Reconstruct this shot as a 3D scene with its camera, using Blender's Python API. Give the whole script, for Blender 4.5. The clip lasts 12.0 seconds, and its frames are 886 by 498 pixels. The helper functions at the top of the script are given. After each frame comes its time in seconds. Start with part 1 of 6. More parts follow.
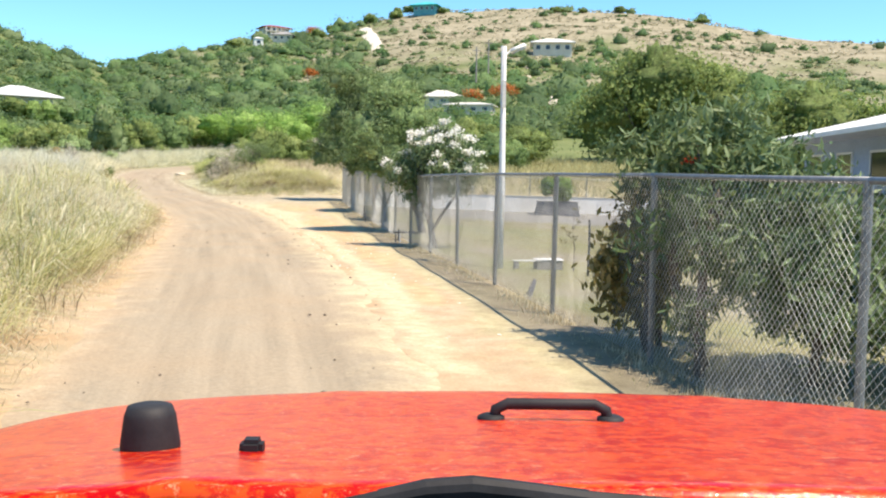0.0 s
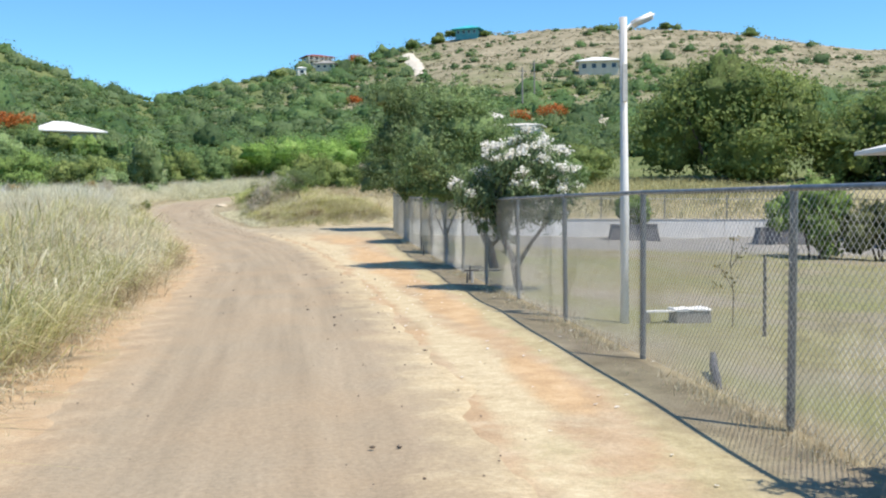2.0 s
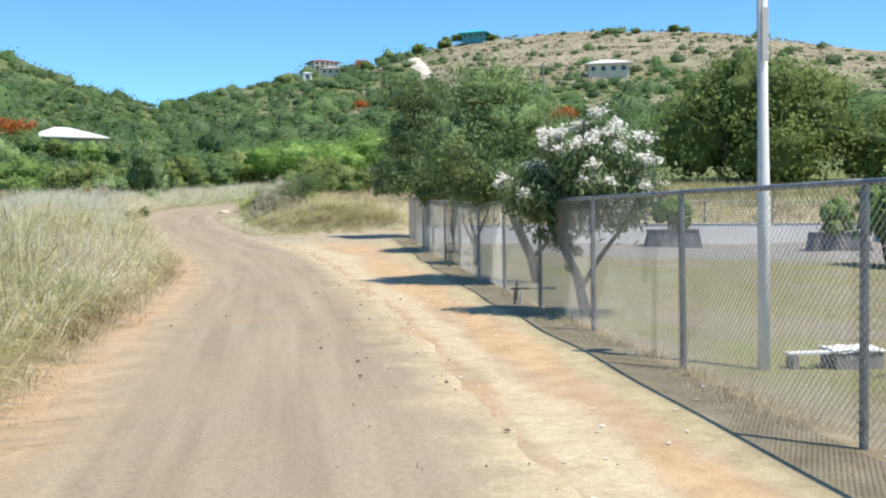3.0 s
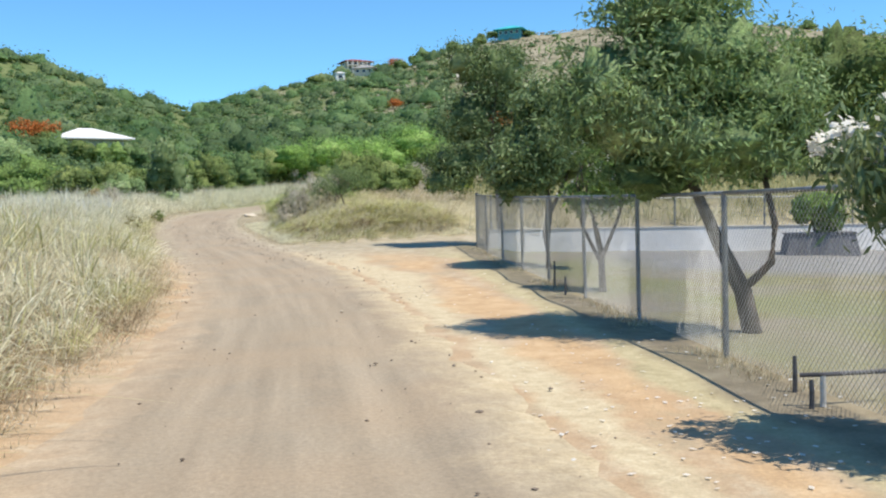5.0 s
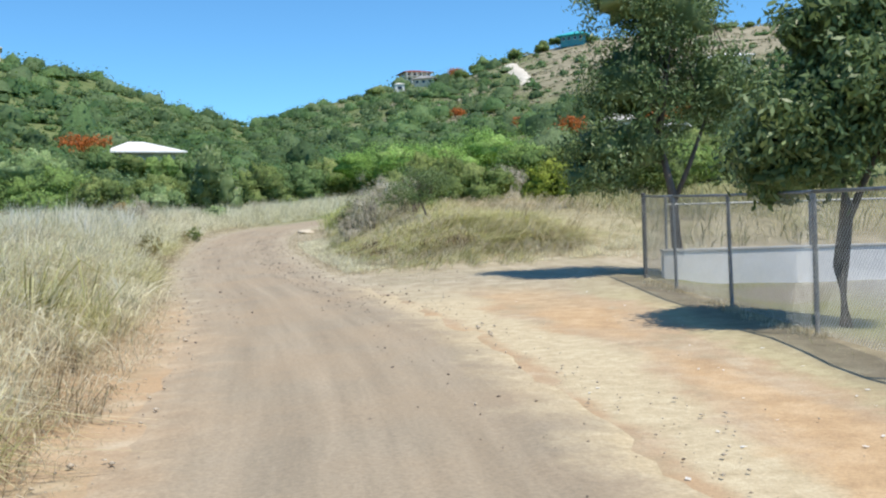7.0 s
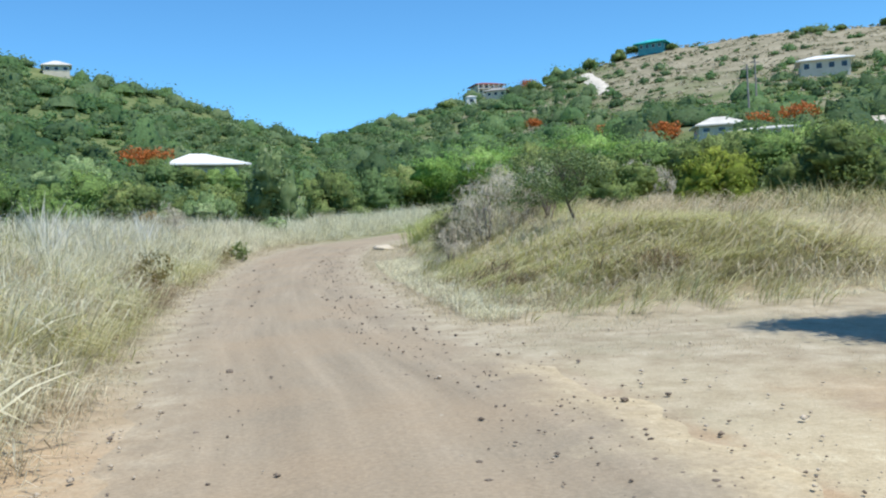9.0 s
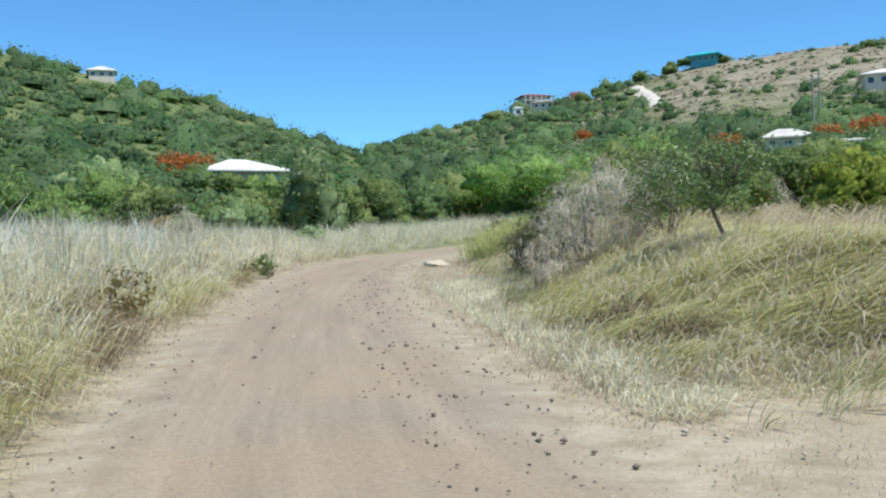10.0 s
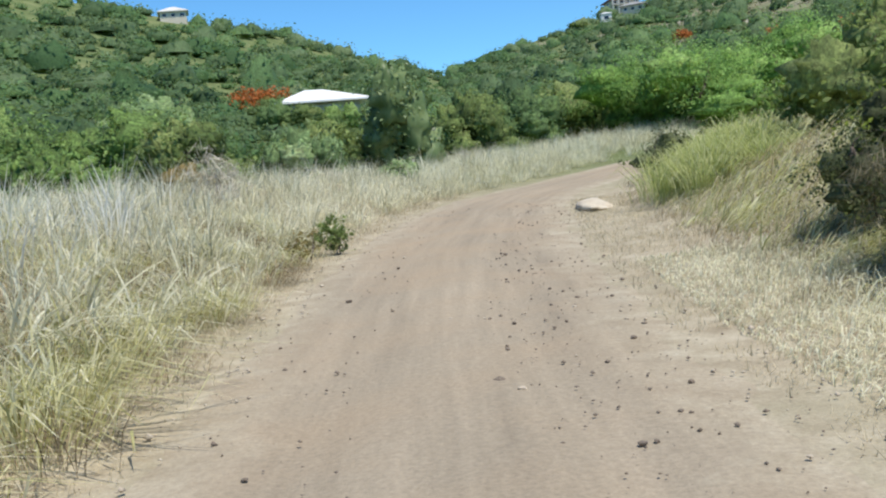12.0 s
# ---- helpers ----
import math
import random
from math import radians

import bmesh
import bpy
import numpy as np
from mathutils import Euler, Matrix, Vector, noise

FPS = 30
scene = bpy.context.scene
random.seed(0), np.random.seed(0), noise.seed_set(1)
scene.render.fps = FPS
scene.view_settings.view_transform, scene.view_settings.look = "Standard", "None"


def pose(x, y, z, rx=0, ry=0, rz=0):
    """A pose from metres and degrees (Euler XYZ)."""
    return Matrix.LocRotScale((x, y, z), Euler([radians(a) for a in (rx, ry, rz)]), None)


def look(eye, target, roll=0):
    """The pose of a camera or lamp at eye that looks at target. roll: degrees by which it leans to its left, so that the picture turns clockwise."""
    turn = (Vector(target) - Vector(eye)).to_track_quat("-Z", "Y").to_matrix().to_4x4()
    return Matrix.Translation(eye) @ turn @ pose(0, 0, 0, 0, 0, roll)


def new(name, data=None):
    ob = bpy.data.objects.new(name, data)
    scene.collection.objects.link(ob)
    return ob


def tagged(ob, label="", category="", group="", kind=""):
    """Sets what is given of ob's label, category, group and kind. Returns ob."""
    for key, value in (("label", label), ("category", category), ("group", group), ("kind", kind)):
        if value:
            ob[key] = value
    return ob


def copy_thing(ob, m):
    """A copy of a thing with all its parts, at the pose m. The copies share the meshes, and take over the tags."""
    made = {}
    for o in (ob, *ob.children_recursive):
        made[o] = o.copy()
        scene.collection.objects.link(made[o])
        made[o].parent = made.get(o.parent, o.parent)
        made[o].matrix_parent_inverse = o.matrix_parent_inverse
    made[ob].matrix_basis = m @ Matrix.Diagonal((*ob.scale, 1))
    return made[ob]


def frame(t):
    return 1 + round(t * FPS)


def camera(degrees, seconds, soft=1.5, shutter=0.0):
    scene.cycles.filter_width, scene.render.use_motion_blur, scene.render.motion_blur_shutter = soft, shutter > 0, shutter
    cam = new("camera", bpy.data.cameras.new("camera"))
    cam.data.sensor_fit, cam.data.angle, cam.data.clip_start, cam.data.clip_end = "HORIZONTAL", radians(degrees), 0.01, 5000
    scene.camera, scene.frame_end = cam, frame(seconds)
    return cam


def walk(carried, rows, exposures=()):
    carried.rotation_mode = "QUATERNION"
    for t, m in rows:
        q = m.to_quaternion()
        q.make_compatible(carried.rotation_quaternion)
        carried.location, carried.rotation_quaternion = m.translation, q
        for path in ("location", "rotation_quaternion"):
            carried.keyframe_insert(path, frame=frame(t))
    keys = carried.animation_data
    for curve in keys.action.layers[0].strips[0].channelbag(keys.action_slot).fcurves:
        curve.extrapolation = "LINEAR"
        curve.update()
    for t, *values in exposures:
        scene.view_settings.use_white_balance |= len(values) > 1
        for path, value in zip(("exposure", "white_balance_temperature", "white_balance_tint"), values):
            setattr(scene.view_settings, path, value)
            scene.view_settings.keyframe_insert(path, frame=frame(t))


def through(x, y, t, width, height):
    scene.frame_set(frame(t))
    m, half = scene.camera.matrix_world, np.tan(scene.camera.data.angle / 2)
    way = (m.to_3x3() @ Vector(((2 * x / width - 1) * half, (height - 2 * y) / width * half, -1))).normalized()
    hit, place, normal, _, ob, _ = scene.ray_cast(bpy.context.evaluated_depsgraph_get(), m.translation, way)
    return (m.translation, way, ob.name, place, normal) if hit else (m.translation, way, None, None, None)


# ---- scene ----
cam = camera(50.0, 12.0, soft=2.1)

# seconds, eye x, y, z, then yaw (to the left), pitch (up) and roll in degrees
PATH = [
    (0.0, -3.288, -4.846, 1.539, -10.06, -4.45, 0.81),
    (0.5, -3.245, -3.843, 1.555, -8.79, -3.74, -0.77),
    (1.0, -3.205, -2.759, 1.564, -7.91, -5.14, -1.15),
    (1.5, -3.184, -1.572, 1.551, -7.60, -3.76, -0.74),
    (2.0, -3.193, -0.052, 1.521, -7.26, -2.97, -0.84),
    (2.5, -3.236, 1.730, 1.494, -7.02, -2.63, -1.07),
    (4.5, -3.591, 9.666, 1.449, -5.92, -2.64, -1.61),
    (5.0, -3.665, 11.988, 1.451, -4.87, -2.51, -1.79),
    (5.5, -3.868, 14.526, 1.445, -3.83, -2.02, -2.00),
    (6.0, -4.140, 17.068, 1.460, -2.92, -1.54, -2.47),
    (6.5, -4.347, 19.731, 1.459, -2.10, -1.84, -2.64),
    (7.0, -4.610, 22.533, 1.466, -1.34, -1.58, -2.66),
    (9.0, -6.258, 33.464, 1.387, 2.73, -0.36, -3.00),
    (9.5, -6.715, 36.339, 1.423, 4.00, -0.03, -2.66),
    (10.0, -7.285, 39.323, 1.525, 5.19, 0.51, -1.91),
    (10.5, -7.906, 42.224, 1.632, 5.74, 1.86, -0.03),
    (11.0, -8.544, 44.723, 1.761, 6.27, -1.02, -0.12),
    (11.5, -9.300, 47.231, 1.896, 8.13, -3.38, -3.83),
    (12.0, -9.767, 49.802, 2.086, 10.97, -3.75, -6.09),
]


def aimed(x, y, z, yaw, pitch, roll):
    a, b = radians(yaw), radians(pitch)
    way = Vector((-math.sin(a) * math.cos(b), math.cos(a) * math.cos(b), math.sin(b)))
    return look((x, y, z), Vector((x, y, z)) + way, roll)


walk(cam, [(t, aimed(*p)) for t, *p in PATH],
     exposures=[(0.0, 0.60, 7800, 13), (0.5, 0.22, 7500, 13), (1.5, 0.20, 7200, 12), (4.5, 0.16, 7000, 11), (7.0, 0.04, 6800, 10), (9.0, 0.0, 6500, 8), (12.0, -0.04, 6700, 10)])

# ---- sky and sun ----
SUN_EL, SUN_X, SUN_Y = 64.0, 0.79, -0.61
world = bpy.data.worlds.new("sky")
scene.world = world
world.use_nodes = True
wn, wl = world.node_tree.nodes, world.node_tree.links
sky = wn.new("ShaderNodeTexSky")
sky.sky_type = "NISHITA"
sky.sun_disc = False
sky.sun_elevation = radians(SUN_EL)
sky.sun_rotation = math.atan2(SUN_X, SUN_Y)
sky.altitude = 1200.0
sky.air_density, sky.dust_density, sky.ozone_density = 1.0, 0.0, 4.0
wn["Background"].inputs["Strength"].default_value = 0.165
tint = wn.new("ShaderNodeMix")
tint.data_type, tint.blend_type = "RGBA", "MULTIPLY"
tint.inputs[0].default_value = 1.0
tint.inputs[7].default_value = (0.53, 0.94, 1.13, 1)
wl.new(sky.outputs[0], tint.inputs[6])
wl.new(tint.outputs[2], wn["Background"].inputs["Color"])
sun = new("sun", bpy.data.lights.new("sun", "SUN"))
sun.data.energy, sun.data.angle, sun.data.color = 5.0, radians(0.55), (1.0, 0.95, 0.87)
ce = math.cos(radians(SUN_EL))
sun.matrix_world = look((SUN_X * ce * 100, SUN_Y * ce * 100, math.sin(radians(SUN_EL)) * 100), (0, 0, 0))

# ---- materials ----
def nodes(name):
    m = bpy.data.materials.new(name)
    m.use_nodes = True
    nt = m.node_tree
    return m, nt.nodes, nt.links, nt.nodes["Principled BSDF"]


def noise_node(n, l, scale, detail=4.0, rough=0.55, vec=None, stretch=None):
    if vec is None:
        vec = n.new("ShaderNodeTexCoord").outputs["Object"]
    if stretch:
        mp = n.new("ShaderNodeMapping")
        mp.inputs["Scale"].default_value = stretch
        l.new(vec, mp.inputs["Vector"])
        vec = mp.outputs["Vector"]
    t = n.new("ShaderNodeTexNoise")
    t.inputs["Scale"].default_value = scale
    t.inputs["Detail"].default_value = detail
    t.inputs["Roughness"].default_value = rough
    l.new(vec, t.inputs["Vector"])
    return t.outputs["Fac"]


def ramp(n, l, fac, stops):
    r = n.new("ShaderNodeValToRGB")
    e = r.color_ramp.elements
    while len(e) < len(stops):
        e.new(0.5)
    for k, (p, c) in enumerate(stops):
        e[k].position = p
        e[k].color = (*c, 1)
    l.new(fac, r.inputs["Fac"])
    return r.outputs["Color"]


def mix(n, l, fac, a, b, kind="MIX"):
    m = n.new("ShaderNodeMix")
    m.data_type, m.blend_type = "RGBA", kind
    for sock, v in ((m.inputs[0], fac), (m.inputs[6], a), (m.inputs[7], b)):
        if isinstance(v, (int, float)):
            sock.default_value = v
        elif isinstance(v, tuple):
            sock.default_value = (*v, 1)
        else:
            l.new(v, sock)
    return m.outputs[2]


def calc(n, l, op, a, b):
    m = n.new("ShaderNodeMath")
    m.operation = op
    m.use_clamp = True
    for sock, v in ((m.inputs[0], a), (m.inputs[1], b)):
        if isinstance(v, (int, float)):
            sock.default_value = v
        else:
            l.new(v, sock)
    return m.outputs[0]


def calc2(n, l, op, a, b):
    """As calc, but not held between 0 and 1."""
    out = calc(n, l, op, a, b)
    out.node.use_clamp = False
    return out


def bump(n, l, bsdf, fac, strength, dist):
    b = n.new("ShaderNodeBump")
    b.inputs["Strength"].default_value = strength
    b.inputs["Distance"].default_value = dist
    l.new(fac, b.inputs["Height"])
    l.new(b.outputs["Normal"], bsdf.inputs["Normal"])


def surface(name, stops, scale, rough=0.8, metal=0.0, grain=None, bumpy=0.3, dist=0.01, spec=0.3, stretch=None):
    """A surface with two scales of variation: patches and grain."""
    m, n, l, b = nodes(name)
    col = ramp(n, l, noise_node(n, l, scale, 5.0, stretch=stretch), stops)
    fine = noise_node(n, l, grain or scale * 14, 3.0, 0.7)
    col = mix(n, l, 0.35, col, ramp(n, l, fine, [(0.3, (0.35, 0.35, 0.35)), (0.7, (0.75, 0.75, 0.75))]), "OVERLAY")
    l.new(col, b.inputs["Base Color"])
    b.inputs["Roughness"].default_value = rough
    b.inputs["Metallic"].default_value = metal
    b.inputs["Specular IOR Level"].default_value = spec
    bump(n, l, b, fine, bumpy, dist)
    return m


def leafy(name, dark, mid, light, scale=0.8, through=0.35, rough=0.55, spread=0.25, glow=(0.34, 0.44, 0.11), tone=False, fine=0.0, grit=1.0, edges=(0.28, 0.5, 0.75)):
    """Leaves: colour varies from clump to clump and from leaf to leaf; light shines through."""
    m, n, l, b = nodes(name)
    geo = n.new("ShaderNodeNewGeometry")
    f = noise_node(n, l, scale, 3.0)
    if tone:
        at = n.new("ShaderNodeAttribute")
        at.attribute_name = "tone"
        f = calc(n, l, "ADD", calc(n, l, "MULTIPLY", f, 0.45), calc(n, l, "MULTIPLY", at.outputs["Fac"], 0.55))
    f = calc(n, l, "ADD", calc(n, l, "MULTIPLY", f, 1.0 - spread), calc(n, l, "MULTIPLY", geo.outputs["Random Per Island"], spread * 1.1))
    col = ramp(n, l, f, list(zip(edges, (dark, mid, light))))
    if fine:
        # leaf by leaf relief of the close-set masses: shaded gaps and lit tips painted into the colour, plus a bump
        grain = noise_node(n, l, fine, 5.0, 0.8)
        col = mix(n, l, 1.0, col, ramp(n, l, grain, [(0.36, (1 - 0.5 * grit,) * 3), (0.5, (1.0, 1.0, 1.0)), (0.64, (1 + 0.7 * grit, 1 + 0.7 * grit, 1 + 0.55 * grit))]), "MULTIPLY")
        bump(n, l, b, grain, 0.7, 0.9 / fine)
    l.new(col, b.inputs["Base Color"])
    b.inputs["Roughness"].default_value = rough
    b.inputs["Specular IOR Level"].default_value = 0.25
    tr = n.new("ShaderNodeBsdfTranslucent")
    l.new(mix(n, l, 0.35, col, glow) if glow else col, tr.inputs["Color"])
    ms = n.new("ShaderNodeMixShader")
    ms.inputs[0].default_value = through
    l.new(b.outputs[0], ms.inputs[1])
    l.new(tr.outputs[0], ms.inputs[2])
    l.new(ms.outputs[0], n["Material Output"].inputs["Surface"])
    return m


def ground_material():
    m, n, l, b = nodes("ground_soil")

    def attr(name):
        a = n.new("ShaderNodeAttribute")
        a.attribute_name = name
        return a.outputs["Fac"]
    big = noise_node(n, l, 0.35, 6.0, 0.6)
    mid = noise_node(n, l, 2.6, 5.0, 0.65)
    fine = noise_node(n, l, 34.0, 4.0, 0.75)
    # straw and thin dry turf beside the road
    straw = ramp(n, l, mid, [(0.3, (0.36, 0.268, 0.178)), (0.5, (0.44, 0.338, 0.228)), (0.72, (0.51, 0.415, 0.295))])
    straw = mix(n, l, calc(n, l, "MULTIPLY", ramp(n, l, big, [(0.4, (0, 0, 0)), (0.62, (1, 1, 1))]), 0.7), straw, (0.45, 0.305, 0.175))
    straw = mix(n, l, calc(n, l, "MULTIPLY", ramp(n, l, noise_node(n, l, 1.7, 6.0, 0.75), [(0.55, (0, 0, 0)), (0.68, (1, 1, 1))]), 0.65), straw, (0.53, 0.455, 0.33))
    straw = mix(n, l, calc(n, l, "MULTIPLY", ramp(n, l, noise_node(n, l, 0.8, 6.0, 0.7), [(0.52, (0, 0, 0)), (0.66, (1, 1, 1))]), 0.6), straw, (0.33, 0.285, 0.19))
    # cream cut grass along the road, rust soil worn through it, olive stubble towards the fence
    torn = calc2(n, l, "SUBTRACT", noise_node(n, l, 1.1, 7.0, 0.72), 0.5)
    cream = ramp(n, l, noise_node(n, l, 5.5, 6.0, 0.75), [(0.3, (0.41, 0.34, 0.22)), (0.5, (0.515, 0.435, 0.29)), (0.7, (0.62, 0.545, 0.38))])
    rust = ramp(n, l, mid, [(0.3, (0.40, 0.27, 0.155)), (0.5, (0.495, 0.345, 0.20)), (0.72, (0.585, 0.43, 0.27))])
    olive = ramp(n, l, noise_node(n, l, 4.0, 6.0, 0.75), [(0.3, (0.29, 0.25, 0.145)), (0.5, (0.41, 0.36, 0.22)), (0.7, (0.52, 0.46, 0.30))])
    for patch, shade, rag in (("cream", cream, 1.8), ("olive", olive, 1.8), ("rust", rust, 1.5)):
        f = calc2(n, l, "ADD", attr(patch), calc2(n, l, "MULTIPLY", torn, rag))
        straw = mix(n, l, ramp(n, l, f, [(0.3, (0, 0, 0)), (0.7, (0.92, 0.92, 0.92))]), straw, shade)
    # mown yard, greyer and greener
    lawn = ramp(n, l, mid, [(0.3, (0.165, 0.145, 0.085)), (0.52, (0.235, 0.222, 0.118)), (0.75, (0.31, 0.285, 0.175))])
    lawn = mix(n, l, ramp(n, l, big, [(0.44, (0, 0, 0)), (0.58, (0.9, 0.9, 0.9))]), lawn, (0.265, 0.235, 0.185))
    lawn = mix(n, l, ramp(n, l, noise_node(n, l, 0.22, 5.0, 0.6), [(0.45, (0, 0, 0)), (0.6, (0.7, 0.7, 0.7))]), lawn, (0.20, 0.215, 0.095))
    lawn = mix(n, l, calc(n, l, "MULTIPLY", attr("edging"), 0.85), lawn, ramp(n, l, mid, [(0.3, (0.20, 0.165, 0.11)), (0.5, (0.27, 0.225, 0.155)), (0.7, (0.35, 0.30, 0.21))]))
    lawn = mix(n, l, attr("apron"), lawn, ramp(n, l, mid, [(0.3, (0.215, 0.213, 0.205)), (0.7, (0.29, 0.285, 0.27))]))
    # soil and dry grass of the slopes
    slope = ramp(n, l, noise_node(n, l, 0.16, 7.0, 0.65), [(0.3, (0.085, 0.12, 0.045)), (0.5, (0.135, 0.17, 0.068)), (0.7, (0.20, 0.22, 0.10))])
    bare = ramp(n, l, noise_node(n, l, 0.11, 8.0, 0.72), [(0.33, (0.12, 0.12, 0.07)), (0.44, (0.26, 0.23, 0.16)), (0.66, (0.38, 0.335, 0.25))])
    pale = ramp(n, l, mid, [(0.3, (0.29, 0.24, 0.165)), (0.5, (0.39, 0.335, 0.24)), (0.72, (0.49, 0.435, 0.325))])
    pale = mix(n, l, calc(n, l, "MULTIPLY", ramp(n, l, noise_node(n, l, 0.9, 7.0, 0.75), [(0.47, (0, 0, 0)), (0.62, (1, 1, 1))]), 0.6), pale, (0.33, 0.295, 0.20))
    straw = mix(n, l, attr("pale"), straw, pale)
    meadow = ramp(n, l, mid, [(0.3, (0.27, 0.235, 0.135)), (0.5, (0.37, 0.325, 0.205)), (0.72, (0.46, 0.415, 0.28))])
    meadow = mix(n, l, ramp(n, l, noise_node(n, l, 0.5, 6.0, 0.7), [(0.46, (0, 0, 0)), (0.62, (0.8, 0.8, 0.8))]), meadow, (0.235, 0.225, 0.11))
    straw = mix(n, l, attr("field"), straw, meadow)
    col = mix(n, l, attr("yard"), straw, lawn)
    col = mix(n, l, attr("hill"), col, slope)
    col = mix(n, l, attr("bare"), col, bare)
    col = mix(n, l, 0.4, col, ramp(n, l, fine, [(0.3, (0.33, 0.33, 0.33)), (0.7, (0.72, 0.72, 0.72))]), "OVERLAY")
    l.new(col, b.inputs["Base Color"])
    b.inputs["Roughness"].default_value = 0.95
    b.inputs["Specular IOR Level"].default_value = 0.1
    bump(n, l, b, calc(n, l, "ADD", calc(n, l, "MULTIPLY", fine, 0.5), calc(n, l, "MULTIPLY", mid, 0.5)), 0.7, 0.03)
    return m


def road_material():
    m, n, l, b = nodes("dirt_road")
    uv = n.new("ShaderNodeUVMap").outputs["UV"]
    big = noise_node(n, l, 0.5, 5.0, 0.6)
    fine = noise_node(n, l, 26.0, 5.0, 0.78)
    grit = noise_node(n, l, 95.0, 2.0, 0.6)
    streak = noise_node(n, l, 3.2, 5.0, 0.6, vec=uv, stretch=(1.0, 0.05, 1.0))
    col = ramp(n, l, streak, [(0.28, (0.258, 0.215, 0.157)), (0.5, (0.318, 0.267, 0.195)), (0.72, (0.386, 0.32, 0.233))])
    col = mix(n, l, ramp(n, l, big, [(0.4, (0, 0, 0)), (0.7, (0.75, 0.75, 0.75))]), col, (0.36, 0.278, 0.188))
    sep = n.new("ShaderNodeSeparateXYZ")
    l.new(uv, sep.inputs[0])
    rim = n.new("ShaderNodeMath")
    rim.operation = "ABSOLUTE"
    l.new(calc2(n, l, "SUBTRACT", sep.outputs["X"], 2.0), rim.inputs[0])
    rim = calc2(n, l, "ADD", rim.outputs[0], calc2(n, l, "MULTIPLY", calc2(n, l, "SUBTRACT", noise_node(n, l, 1.6, 5.0, 0.65), 0.5), 1.6))
    sand = ramp(n, l, noise_node(n, l, 2.6, 5.0, 0.65), [(0.3, (0.36, 0.268, 0.178)), (0.5, (0.44, 0.338, 0.228)), (0.72, (0.51, 0.415, 0.295))])
    chalk = ramp(n, l, noise_node(n, l, 2.6, 5.0, 0.65), [(0.3, (0.30, 0.25, 0.175)), (0.5, (0.385, 0.33, 0.24)), (0.72, (0.46, 0.41, 0.31))])
    sand = mix(n, l, calc(n, l, "MULTIPLY", calc2(n, l, "SUBTRACT", sep.outputs["Y"], 36.0), 0.14), sand, chalk)
    dry = ramp(n, l, noise_node(n, l, 5.5, 6.0, 0.75), [(0.3, (0.40, 0.325, 0.205)), (0.5, (0.51, 0.42, 0.275)), (0.7, (0.61, 0.53, 0.365))])
    side = calc2(n, l, "MULTIPLY", calc(n, l, "MULTIPLY", calc2(n, l, "SUBTRACT", sep.outputs["X"], 2.0), 1.0), calc(n, l, "MULTIPLY", calc2(n, l, "SUBTRACT", 44.0, sep.outputs["Y"]), 0.3))
    sand = mix(n, l, ramp(n, l, side, [(0.1, (0, 0, 0)), (0.6, (1, 1, 1))]), sand, dry)
    col = mix(n, l, ramp(n, l, calc2(n, l, "MULTIPLY", rim, 0.5), [(0.58, (0, 0, 0)), (0.98, (1, 1, 1))]), col, sand)
    col = mix(n, l, 0.45, col, ramp(n, l, fine, [(0.3, (0.3, 0.3, 0.3)), (0.7, (0.74, 0.74, 0.74))]), "OVERLAY")
    col = mix(n, l, calc(n, l, "MULTIPLY", ramp(n, l, grit, [(0.66, (0, 0, 0)), (0.72, (1, 1, 1))]), 0.5), col, (0.16, 0.125, 0.10))
    l.new(col, b.inputs["Base Color"])
    b.inputs["Roughness"].default_value = 0.95
    b.inputs["Specular IOR Level"].default_value = 0.12
    bump(n, l, b, calc(n, l, "ADD", calc(n, l, "MULTIPLY", fine, 0.6), calc(n, l, "MULTIPLY", streak, 0.4)), 0.6, 0.025)
    return m


GROUND = ground_material()
ROAD = road_material()
GALV = surface("galvanised_steel", [(0.3, (0.16, 0.175, 0.19)), (0.7, (0.30, 0.32, 0.335))], 9.0, 0.5, 0.6, bumpy=0.1, dist=0.002)
DARKPOST = surface("weathered_steel", [(0.3, (0.06, 0.06, 0.065)), (0.7, (0.16, 0.16, 0.165))], 11.0, 0.6, 0.4, bumpy=0.15, dist=0.002)
WIRE = surface("fence_wire", [(0.3, (0.42, 0.44, 0.45)), (0.7, (0.62, 0.64, 0.64))], 12.0, 0.55, 0.3, bumpy=0.0)
BARK = surface("bark", [(0.3, (0.075, 0.060, 0.048)), (0.7, (0.19, 0.155, 0.125))], 7.0, 0.9, grain=45.0, bumpy=0.8, dist=0.01, stretch=(1, 1, 0.25))
PALEBARK = surface("pale_bark", [(0.3, (0.17, 0.145, 0.12)), (0.7, (0.34, 0.30, 0.26))], 6.0, 0.9, grain=40.0, bumpy=0.6, dist=0.008, stretch=(1, 1, 0.3))
WHITEPAINT = surface("white_paint", [(0.3, (0.70, 0.70, 0.68)), (0.7, (0.83, 0.83, 0.81))], 1.2, 0.55, bumpy=0.05)
CONCRETE = surface("pale_concrete", [(0.3, (0.47, 0.46, 0.43)), (0.7, (0.63, 0.62, 0.59))], 1.3, 0.85, bumpy=0.25)
GLASS = surface("dark_window_glass", [(0.3, (0.015, 0.02, 0.028)), (0.7, (0.03, 0.035, 0.045))], 2.0, 0.08, bumpy=0.0, spec=0.6)
STONE = surface("road_stone", [(0.3, (0.11, 0.085, 0.066)), (0.7, (0.27, 0.22, 0.17))], 5.0, 0.9, bumpy=0.4)
